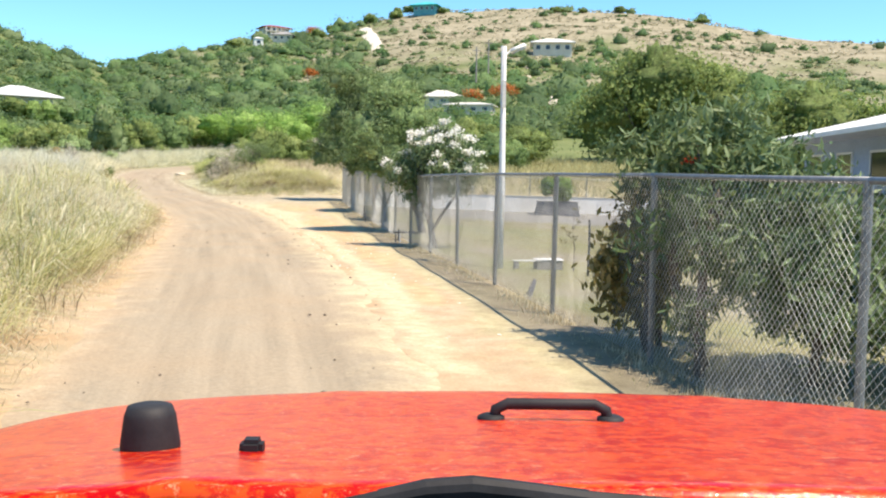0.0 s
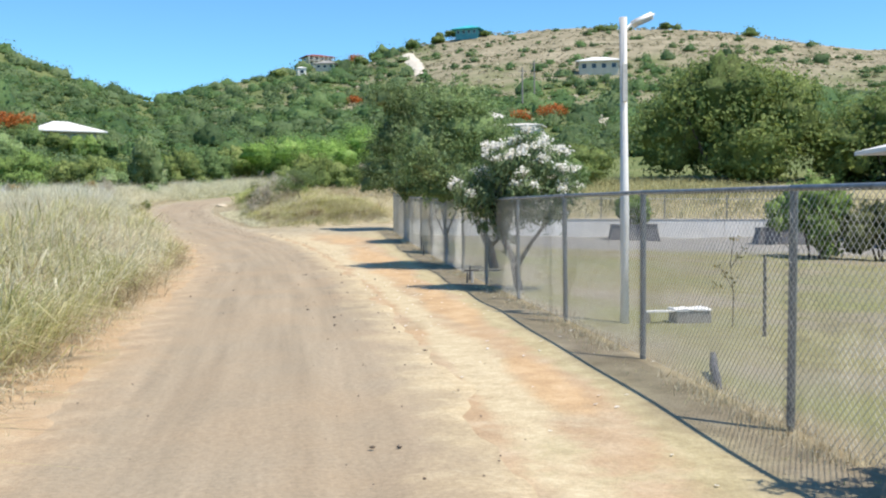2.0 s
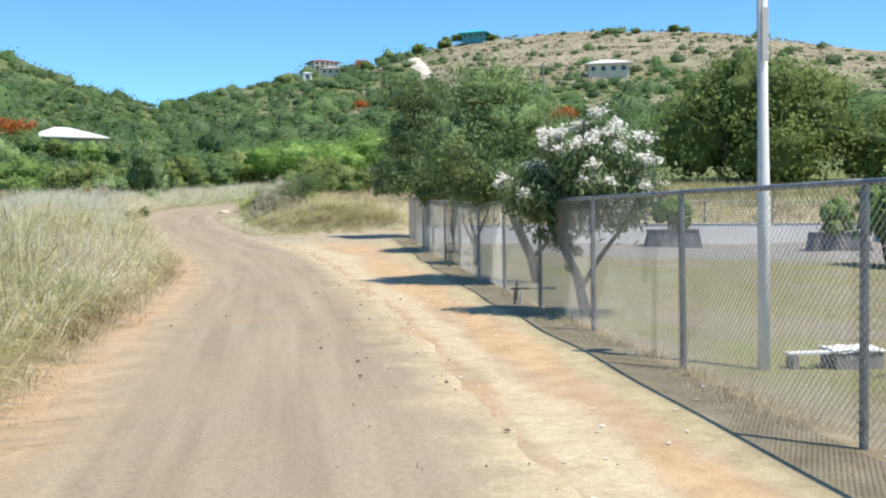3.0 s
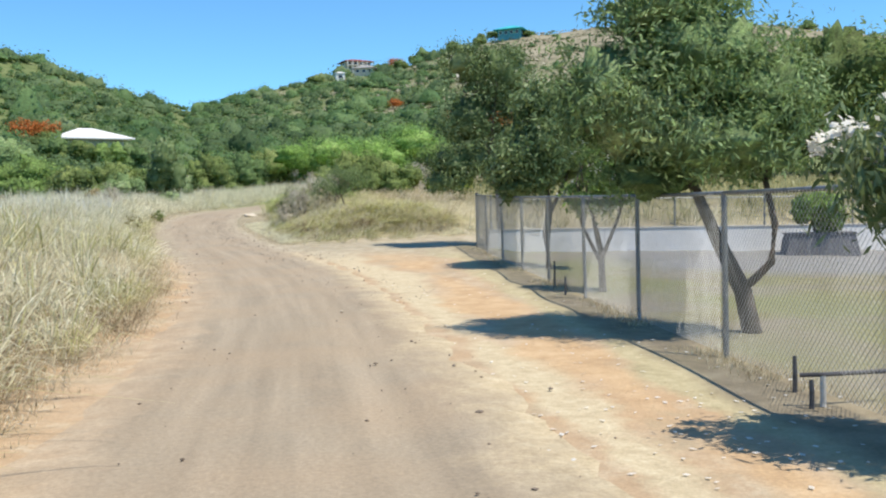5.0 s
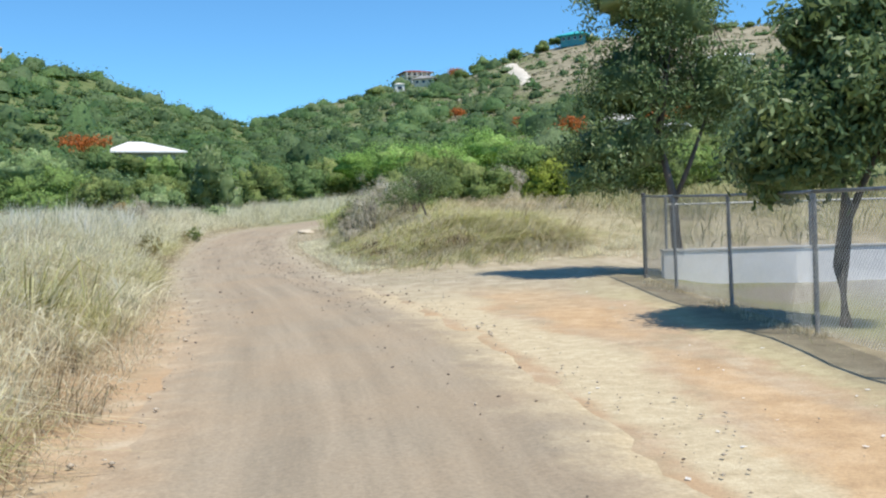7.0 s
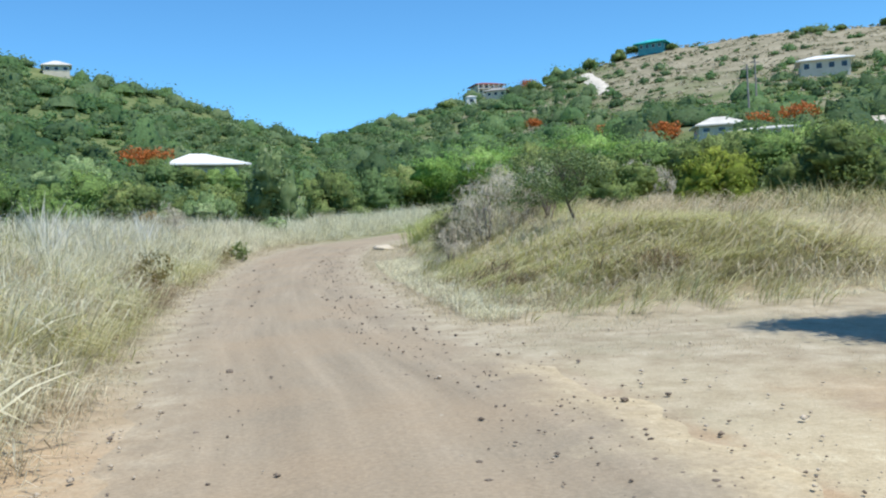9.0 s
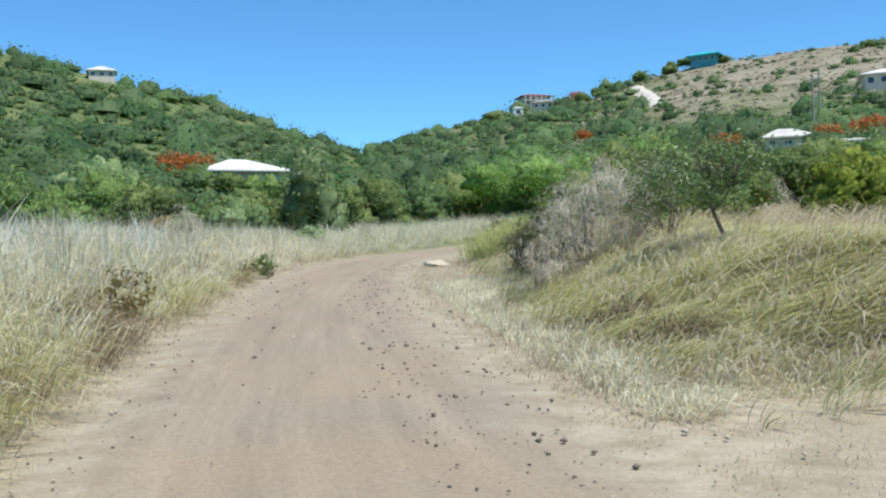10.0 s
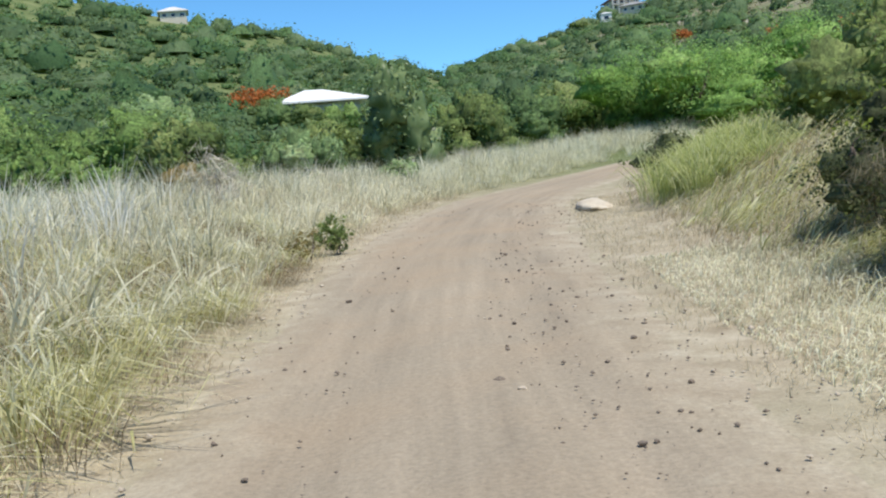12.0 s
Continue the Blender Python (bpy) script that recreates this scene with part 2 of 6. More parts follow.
PALESTONE = surface("pale_stone", [(0.3, (0.34, 0.28, 0.21)), (0.7, (0.55, 0.48, 0.38))], 4.0, 0.9, bumpy=0.4)
PALEEARTH = surface("pale_earth", [(0.3, (0.44, 0.37, 0.28)), (0.5, (0.54, 0.47, 0.36)), (0.7, (0.62, 0.55, 0.44))], 2.2, 0.95, grain=30.0, bumpy=0.8, dist=0.03)
CONCRETE_TRACK = surface("pale_track", [(0.3, (0.50, 0.45, 0.37)), (0.7, (0.66, 0.61, 0.52))], 0.4, 0.9)
L_SHRUB = leafy("leaf_garden_shrub", (0.05, 0.094, 0.04), (0.125, 0.195, 0.088), (0.28, 0.345, 0.185), 2.2, 0.25)
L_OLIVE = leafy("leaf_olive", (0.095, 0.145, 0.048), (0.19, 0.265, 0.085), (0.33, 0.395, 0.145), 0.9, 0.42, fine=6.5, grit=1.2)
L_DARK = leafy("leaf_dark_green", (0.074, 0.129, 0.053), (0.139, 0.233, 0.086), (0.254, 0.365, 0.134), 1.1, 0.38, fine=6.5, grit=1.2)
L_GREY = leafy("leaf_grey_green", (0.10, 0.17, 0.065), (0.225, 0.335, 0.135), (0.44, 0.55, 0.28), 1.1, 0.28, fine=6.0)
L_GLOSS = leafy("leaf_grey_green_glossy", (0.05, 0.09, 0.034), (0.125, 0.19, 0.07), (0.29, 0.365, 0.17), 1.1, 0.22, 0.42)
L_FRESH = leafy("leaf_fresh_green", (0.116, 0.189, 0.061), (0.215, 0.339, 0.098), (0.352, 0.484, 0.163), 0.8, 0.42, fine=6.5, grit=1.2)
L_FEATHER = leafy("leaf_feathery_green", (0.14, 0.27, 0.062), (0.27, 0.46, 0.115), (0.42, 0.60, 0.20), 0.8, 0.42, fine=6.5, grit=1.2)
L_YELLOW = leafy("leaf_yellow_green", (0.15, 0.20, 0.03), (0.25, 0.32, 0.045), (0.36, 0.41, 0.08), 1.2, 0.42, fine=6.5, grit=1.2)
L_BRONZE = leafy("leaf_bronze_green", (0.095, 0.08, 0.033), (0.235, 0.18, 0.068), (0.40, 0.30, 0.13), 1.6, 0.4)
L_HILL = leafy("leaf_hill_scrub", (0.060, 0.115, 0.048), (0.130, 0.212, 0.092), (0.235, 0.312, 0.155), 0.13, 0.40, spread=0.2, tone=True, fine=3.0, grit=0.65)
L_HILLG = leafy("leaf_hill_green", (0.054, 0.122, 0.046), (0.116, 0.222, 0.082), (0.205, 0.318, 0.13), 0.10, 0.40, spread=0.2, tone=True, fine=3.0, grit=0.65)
L_TUSSOCK = leafy("hill_tussocks", (0.20, 0.19, 0.12), (0.37, 0.33, 0.24), (0.50, 0.45, 0.34), 0.1, 0.2, spread=0.2, tone=True)
L_DRY = leafy("dry_twigs", (0.36, 0.31, 0.245), (0.60, 0.54, 0.44), (0.76, 0.71, 0.61), 1.5, 0.3, 0.9)
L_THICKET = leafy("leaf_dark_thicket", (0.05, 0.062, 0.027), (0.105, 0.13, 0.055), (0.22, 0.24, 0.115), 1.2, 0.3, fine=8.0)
L_BRUSH = leafy("tangled_brush", (0.085, 0.07, 0.045), (0.17, 0.145, 0.095), (0.33, 0.285, 0.20), 1.5, 0.3, 0.9)
G_STRAW = leafy("straw_grass", (0.32, 0.25, 0.15), (0.58, 0.50, 0.33), (0.79, 0.72, 0.53), 0.5, 0.5, 0.8, 0.42, None, tone=True, edges=(0.29, 0.5, 0.72))
G_PALE = leafy("bleached_grass", (0.36, 0.345, 0.22), (0.72, 0.70, 0.50), (0.90, 0.885, 0.70), 0.6, 0.5, 0.8, 0.42, None, tone=True, edges=(0.29, 0.5, 0.70))
G_GREEN = leafy("greenish_grass", (0.26, 0.25, 0.10), (0.55, 0.545, 0.26), (0.78, 0.755, 0.48), 0.5, 0.5, 0.7, 0.42, None, tone=True, edges=(0.29, 0.5, 0.72))
G_LUSH = leafy("lush_yellow_grass", (0.3, 0.359, 0.112), (0.46, 0.514, 0.196), (0.62, 0.64, 0.364), 0.7, 0.5, 0.7, 0.45, None, tone=True)
G_FRESH = leafy("fresh_verge_grass", (0.17, 0.19, 0.07), (0.42, 0.45, 0.19), (0.68, 0.69, 0.40), 0.7, 0.5, 0.7, 0.45, None, tone=True)
G_COMB = leafy("combed_grass", (0.42, 0.43, 0.155), (0.68, 0.675, 0.315), (0.86, 0.84, 0.54), 0.6, 0.25, 0.7, 0.45, None, tone=True)
G_FIELD = leafy("olive_field_grass", (0.17, 0.17, 0.075), (0.34, 0.335, 0.16), (0.53, 0.51, 0.29), 0.5, 0.4, 0.8, 0.45, None, tone=True)
G_BROWN = leafy("brown_dry_weeds", (0.15, 0.115, 0.07), (0.31, 0.25, 0.16), (0.52, 0.43, 0.29), 0.6, 0.35, 0.9, 0.5, None, tone=True)
G_PLUME = leafy("white_plumes", (0.62, 0.60, 0.50), (0.80, 0.78, 0.68), (0.92, 0.91, 0.83), 0.7, 0.5, 0.8, 0.4, None, tone=True)
G_MAT = leafy("matted_grass", (0.27, 0.225, 0.145), (0.58, 0.52, 0.385), (0.74, 0.69, 0.54), 0.4, 0.5, 0.9, 0.5, None, tone=True)
# very dark brown: the shade of the grass hollows put into the blade colour
G_DEAD_SHADE = leafy("shade_brown_grass", (0.055, 0.04, 0.026), (0.15, 0.11, 0.07), (0.36, 0.28, 0.18), 0.5, 0.3, 0.9, 0.5, None, tone=True)
G_STUB = leafy("cut_dry_turf", (0.42, 0.36, 0.24), (0.58, 0.51, 0.36), (0.72, 0.65, 0.48), 0.5, 0.5, 0.9, 0.4, None)
ORANGE = leafy("flame_blossom", (0.34, 0.085, 0.022), (0.52, 0.145, 0.035), (0.62, 0.22, 0.065), 0.5, 0.3)
REDFLOWER = leafy("red_bracts", (0.45, 0.012, 0.012), (0.62, 0.025, 0.02), (0.70, 0.06, 0.04), 2.0, 0.3)
WHITEFLOWER = leafy("white_blossom", (0.76, 0.75, 0.68), (0.84, 0.83, 0.78), (0.88, 0.88, 0.84), 2.0, 0.4, glow=(0.9, 0.88, 0.8))

# ---- the lie of the land ----
G_Y = (-40, -10, 0, 5, 10, 20, 30, 40, 50, 60, 70, 80, 90, 100)
G_Z = (-0.2, -0.19, -0.145, -0.085, -0.10, -0.175, -0.11, 0.05, 0.44, 0.84, 1.25, 1.66, 1.95, 2.1)
EDGE_Y = (-30, -10, 0, 5, 10, 18, 25, 30, 35, 41.5, 46, 50, 54, 58, 64.5, 73, 78, 82, 86, 91, 97, 104, 122)
EDGE_L = (-4.8, -4.9, -5.1, -5.35, -5.62, -6.1, -6.5, -7.15, -8.0, -9.45, -10.75, -11.7, -12.6, -13.35, -14.5, -15.1, -14.9, -13.9, -12.5, -10.4, -7.0, -2.0, 14.0)
EDGE_R = (-1.95, -1.93, -1.95, -1.95, -1.92, -2.15, -2.7, -3.1, -3.75, -5.25, -6.8, -7.75, -8.65, -9.5, -10.4, -11.05, -10.7, -9.6, -8.0, -5.5, -1.5, 4.0, 20.0)
HUB = (-4.0, 10.0)
# skyline of the hills round the hub: bearing, height in degrees, distance
SKY_A = (-180, -120, -60, -40, -31, -26, -21.7, -17.8, -14, -11.1, -9.5, -8.5, -5, -2.4, -0.4, 2.3, 4.3, 6.3, 9.4, 13, 16, 21, 25, 28.6, 32, 36, 45, 60, 90, 180)
SKY_E = (4, 5, 9.8, 11.7, 11.6, 10.5, 9.6, 8.5, 7.3, 6.3, 6.1, 6.4, 7.1, 7.6, 8.2, 8.2, 8.9, 9.4, 10.0, 10.1, 10.15, 9.95, 9.5, 8.65, 7.9, 7.7, 6.5, 5, 3, 4)
FAR_A = (-180, -22, -13, -9.5, -5, 12, 30, 60, 180)
FAR_R = (350, 300, 330, 430, 400, 390, 360, 330, 350)


def waves(x, y, size, seed, count=7):
    """Soft unevenness between about -1 and 1, with bumps of that size in metres."""
    g = np.random.default_rng(seed)
    out = 0.0
    for _ in range(count):
        a, p, k = g.uniform(0, 6.283), g.uniform(0, 6.283), 6.283 / (size * g.uniform(0.6, 1.7))
        out = out + np.sin(k * (x * math.cos(a) + y * math.sin(a)) + p)
    return out / count * 1.6


def lane(y):
    """Left and right edge of the road at y."""
    return np.interp(y, EDGE_Y, EDGE_L), np.interp(y, EDGE_Y, EDGE_R)


def along(y):
    return sum(np.interp(y + d, G_Y, G_Z) for d in (-4, -2, 0, 2, 4)) / 5


def step(v, a, b):
    u = np.clip((v - a) / (b - a), 0, 1)
    return u * u * (3 - 2 * u)


def polar(x, y):
    dx, dy = x - HUB[0], y - HUB[1]
    return np.hypot(dx, dy), np.degrees(np.arctan2(dx, dy))


def height(x, y, small=True):
    x, y = np.asarray(x, float), np.asarray(y, float)
    r, a = polar(x, y)
    z = along(np.clip(y, -40, 100))
    left, right = lane(y)
    z = z + np.interp(y, (10, 30, 50, 74, 86), (0.55, 0.66, 0.85, 0.8, 0.25)) * (step(left - x, 0.3, 4.0) - 0.75 * step(left - x, 7, 15)) + 0.80 * step(x - right - np.interp(y, (50, 60), (0.0, 0.6)), 0.8, 4.0) * step(y, 46.0, 52.5)
    z = z - 0.03 * np.clip(x, 0, 14) * step(x, 90, 40) * step(y, 53, 47) - 0.13 * step(x, 0.25, 1.6) * step(y, 26, 40) * step(y, 48, 44) * step(x, 60, 40)
    top = np.tan(np.radians(np.interp(a, SKY_A, SKY_E))) * np.interp(a, FAR_A, FAR_R)
    far = np.interp(a, FAR_A, FAR_R)
    u = np.clip((r - 72) / (far - 72), 0, 1)
    rise = np.where(r > far, 1 - 0.5 * step(r, far, far + 600), u ** 1.45)
    z = z + (top + 1.5 - z) * rise
    z = z + step(r, 80, 220) * (waves(x, y, 60, 3) * 1.6 + waves(x, y, 19, 4) * 0.7) * np.clip(1 - 0.6 * u, 0.2, 1)
    if small:
        off = np.minimum(np.abs(x - left), np.abs(x - right))
        z = z + waves(x, y, 3.1, 5) * 0.035 * step(np.where((x > left) & (x < right), 0, off), 0.0, 2.0)
        z = z - 0.07 * step(x - left, 0.3, 1.2) * step(right - x, 0.3, 1.2)
    return z


def on_slope(eye, bearing, up):
    """Where a line of sight from eye, at that bearing and height in degrees, meets the land."""
    d = np.arange(40, 520, 0.5)
    a, e = radians(bearing), radians(up)
    x, y, z = eye[0] + d * math.sin(a), eye[1] + d * math.cos(a), eye[2] + d * math.tan(e)
    under = np.nonzero(height(x, y, False) > z)[0]
    k = under[0] if len(under) else int(np.argmin(z - height(x, y, False)))
    return float(x[k]), float(y[k]), float(height(x[k], y[k], False))


EYE_A, EYE_B = (-3.24, 1.73, 1.47), (-6.72, 36.38, 1.43)


# ---- building helpers ----
def part(name, bm, material, parent=None, label="", smooth=False):
    """Links a bmesh as one mesh object, under a thing or a part if one is given."""
    me = bpy.data.meshes.new(name)
    bm.to_mesh(me)
    bm.free()
    return obj(name, me, material, parent, label, smooth)


def obj(name, me, material, parent=None, label="", smooth=False):
    if not me.materials:
        for mm in (material if isinstance(material, (list, tuple)) else [material]):
            me.materials.append(mm)
    if smooth:
        me.polygons.foreach_set("use_smooth", np.ones(len(me.polygons), bool))
    ob = new(name, me)
    if parent is not None:
        ob.parent = parent
    if label:
        tagged(ob, label)
    return ob


def thing(name, at, label, category, group="", kind="", turn=0.0):
    ob = new(name)
    ob.matrix_basis = pose(*at, 0, 0, turn)
    return tagged(ob, label, category, group, kind)


def array_mesh(name, verts, faces):
    """A mesh from arrays: verts n x 3, faces m x 3 or m x 4."""
    verts, faces = np.asarray(verts, np.float32), np.asarray(faces, np.int32)
    me = bpy.data.meshes.new(name)
    k = faces.shape[1]
    me.vertices.add(len(verts))
    me.vertices.foreach_set("co", verts.ravel())
    me.loops.add(faces.size)
    me.loops.foreach_set("vertex_index", faces.ravel())
    me.polygons.add(len(faces))
    me.polygons.foreach_set("loop_start", np.arange(0, faces.size, k, dtype=np.int32))
    me.update(calc_edges=True)
    return me


def box(bm, x0, x1, y0, y1, z0, z1, bev=0.0):
    r = bmesh.ops.create_cube(bm, size=1.0, matrix=Matrix.LocRotScale(((x0 + x1) / 2, (y0 + y1) / 2, (z0 + z1) / 2), None, (x1 - x0, y1 - y0, z1 - z0)))
    if bev:
        vs = set(r["verts"])
        bmesh.ops.bevel(bm, geom=[e for e in bm.edges if e.verts[0] in vs and e.verts[1] in vs], offset=bev, segments=2, affect="EDGES")
    return bm


def tube(bm, points, radii, sides=8):
    """A bent, tapering tube with closed ends."""
    rings = []
    pts = [Vector(p) for p in points]
    for k, p in enumerate(pts):
        way = (pts[min(k + 1, len(pts) - 1)] - pts[max(k - 1, 0)]).normalized()
        q = way.to_track_quat("Z", "Y")
        rings.append([bm.verts.new(p + q @ Vector((math.cos(t) * radii[k], math.sin(t) * radii[k], 0))) for t in (6.28318 * s / sides for s in range(sides))])
    for a, b in zip(rings, rings[1:]):
        for s in range(sides):
            bm.faces.new((a[s], a[(s + 1) % sides], b[(s + 1) % sides], b[s]))
    bm.faces.new(rings[0][::-1])
    bm.faces.new(rings[-1])
    return bm


def leaf_quads(centres, size, g, long=1.8, droop=0.0, out=None, hold=0.0):
    """One pointed leaf (a kite) at each centre. out: the way each leaf faces, followed as far as hold says. Returns verts and faces."""
    c = np.asarray(centres)
    n = len(c)
    face = g.normal(size=(n, 3))
    face /= np.linalg.norm(face, axis=1, keepdims=True)
    if out is not None:
        face = face * (1 - hold) + out * hold
        face /= np.linalg.norm(face, axis=1, keepdims=True) + 1e-9
    a = g.normal(size=(n, 3))
    a[:, 2] -= droop
    a -= face * (a * face).sum(1, keepdims=True)
    a /= np.linalg.norm(a, axis=1, keepdims=True) + 1e-9
    b = np.cross(face, a)
    s = (np.broadcast_to(size, (n,)) * g.uniform(0.65, 1.35, n))[:, None]
    v = np.stack([c - a * s * 0.5, c + b * s * 0.5 / long, c + a * s * 0.5, c - b * s * 0.5 / long], 1).reshape(-1, 3)
    return v, np.arange(4 * n).reshape(-1, 4)


def clump_points(blobs, clumps, leaves, g, spread=0.28, shell=0.72):
    """Leaf places: clumps near the skin of each blob (x, y, z, rx, ry, rz), with gaps between. Returns places, the clumps' middles and which clump each is in."""
    blobs = np.asarray(blobs, float)
    w = blobs[:, 3] * blobs[:, 4] * blobs[:, 5]
    pick = g.choice(len(blobs), clumps, p=w / w.sum())
    d = g.normal(size=(clumps, 3))
    d /= np.linalg.norm(d, axis=1, keepdims=True)
    rad = shell + (1 - shell) * g.uniform(-1.4, 0.75, clumps)
    mids = blobs[pick, :3] + d * blobs[pick, 3:] * rad[:, None]
    k = g.integers(0, clumps, leaves)
    size = spread * blobs[pick[k], 3:].mean(1) * g.uniform(0.5, 1.15, clumps)[k]
    return mids[k] + g.normal(size=(leaves, 3)) * size[:, None] * np.array((1, 1, 0.75)), mids, k


# ---- ground and road ----
def build_ground():
    rings = [0.0]
    r = 0.35
    while r < 4200:
        rings.append(r)
        r *= 1.036
    rings = np.array(rings[1:])
    a = np.radians(np.concatenate([np.arange(-60, 60, 0.75), np.arange(60, 300, 3.0)]))
    rr, aa = np.meshgrid(rings, a, indexing="ij")
    x, y = HUB[0] + rr * np.sin(aa), HUB[1] + rr * np.cos(aa)
    z = height(x, y)
    n, k = rr.shape
    v = np.stack([x, y, z], -1).reshape(-1, 3)
    v = np.vstack([v, [[HUB[0], HUB[1], float(height(*HUB))]]])
    i, j = np.meshgrid(np.arange(n - 1), np.arange(k), indexing="ij")
    j2 = (j + 1) % k
    quads = np.stack([i * k + j, (i + 1) * k + j, (i + 1) * k + j2, i * k + j2], -1).reshape(-1, 4)
    core = len(v) - 1
    first = np.stack([np.full(k, core), np.arange(k), (np.arange(k) + 1) % k, np.full(k, core)], -1)
    me = bpy.data.meshes.new("ground")
    faces = [tuple(q) for q in quads[:, ::-1].tolist()] + [(a0, c0, b0) for a0, b0, c0, _ in first.tolist()]
    me.from_pydata(v.tolist(), [], faces)
    x, y = v[:, 0], v[:, 1]
    r, a = polar(x, y)
    yard = step(x + waves(x, y, 1.3, 24) * 0.08, -0.85, -0.55) * step(y, 46, 42) * step(r, 120, 60)
    hill = step(r, 62, 90)
    left, right = lane(y)
    field = np.maximum(step(left - x + waves(x, y, 3, 27) * 0.5, 1.6, 3.2), step(x - right, 2.0, 3.5) * step(y + waves(x, y, 4, 28) * 0.6, 47.5, 49.5))
    edging = step(x + waves(x, y, 2.0, 84) * 0.15, 0.5, 0.0) * step(y, 46, 42)
    apron = yard * step(y + waves(x, y, 5, 26) * 0.9 + 0.35 * x, 33.5, 37.0) * step(x, 1.5, 5.0)
    pale = np.maximum(step(y + waves(x, y, 4, 25) * 2, 37, 44), 0.15 * step(lane(y)[0] - x, 0.5, 1.5))
    verge = (x - right) / np.maximum(-0.6 - right, 0.6)
    on_verge = step(x, right - 0.3, right + 0.1) * step(y, 46, 42)
    cream = on_verge * np.clip(1.0 - np.abs(verge - 0.12) / 0.34 + 0.35 * waves(x, y, 3.2, 81), 0, 1)
    olive = on_verge * np.clip(step(verge, 0.55, 0.95) + 0.4 * waves(x, y, 4.0, 82) - 0.25 * step(y, 22, 36), 0, 1)
    rust = on_verge * np.clip(1.0 - np.abs(verge - 0.52) / 0.34 + 0.55 * waves(x, y, 5.0, 83) - 0.12 - 0.5 * step(y, 12, 5), 0, 1)
    bare = step(r + waves(x, y, 40, 21) * 45, 235, 300) * step(a + waves(x, y, 50, 22) * 3, 5, 8) * 0.92
    bare = np.maximum(bare, 0.8 * step(waves(x, y, 26, 23), 0.15, 0.5) * step(r, 150, 200) * step(a, -9, -3))
    for nm, val in (("yard", yard), ("hill", hill), ("bare", bare), ("pale", pale), ("apron", apron), ("field", field), ("edging", edging), ("cream", cream), ("olive", olive), ("rust", rust)):
        at = me.attributes.new(nm, "FLOAT", "POINT")
        at.data.foreach_set("value", np.asarray(val, np.float32))
    return tagged(obj("ground", me, GROUND, smooth=True), "dry sandy ground with straw grass rising into hills", "ground", kind="structure")


ground = build_ground()


def build_road():
    ys = np.arange(-30, 120, 0.3)
    cross = np.linspace(-0.06, 1.06, 29)
    L, R = lane(ys)
    x = L[:, None] + (R - L)[:, None] * cross[None]
    rag = np.stack([waves(ys * 0, ys, 3.5, 31) * 0.16 + waves(ys * 0, ys, 1.1, 32) * 0.07, waves(ys * 0, ys, 3.0, 33) * 0.18 + waves(ys * 0, ys, 1.0, 34) * 0.08], 1)
    x = x + rag[:, :1] * step(cross, 0.12, -0.06)[None] + rag[:, 1:] * step(cross, 0.88, 1.06)[None]
    y = np.repeat(ys[:, None], len(cross), 1)
    base = height(x, y, False)
    c = cross[None]
    ruts = -0.035 * (np.exp(-((c - 0.27) / 0.07) ** 2) + np.exp(-((c - 0.70) / 0.07) ** 2))
    crown = 0.045 * (1 - (2 * c - 1) ** 4)
    z = base - 0.012 + crown + ruts + waves(x, y, 1.7, 35) * 0.012 + waves(x, y, 0.6, 36) * 0.006
    z = np.where((c < 0) | (c > 1), base - 0.04, z)
    n, k = x.shape
    i, j = np.meshgrid(np.arange(n - 1), np.arange(k - 1), indexing="ij")
    f = np.stack([i * k + j, i * k + j + 1, (i + 1) * k + j + 1, (i + 1) * k + j], -1).reshape(-1, 4)
    me = array_mesh("road", np.stack([x, y, z], -1).reshape(-1, 3), f)
    uv = me.uv_layers.new(name="UVMap")
    u = np.stack([np.repeat(cross[None] * 4.0, n, 0), y], -1).reshape(-1, 2)
    uv.data.foreach_set("uv", u[f.ravel()].astype(np.float32).ravel())
    return tagged(obj("road", me, ROAD, smooth=True), "rutted brown dirt road with loose stones", "dirt road", kind="structure")


road = build_road()


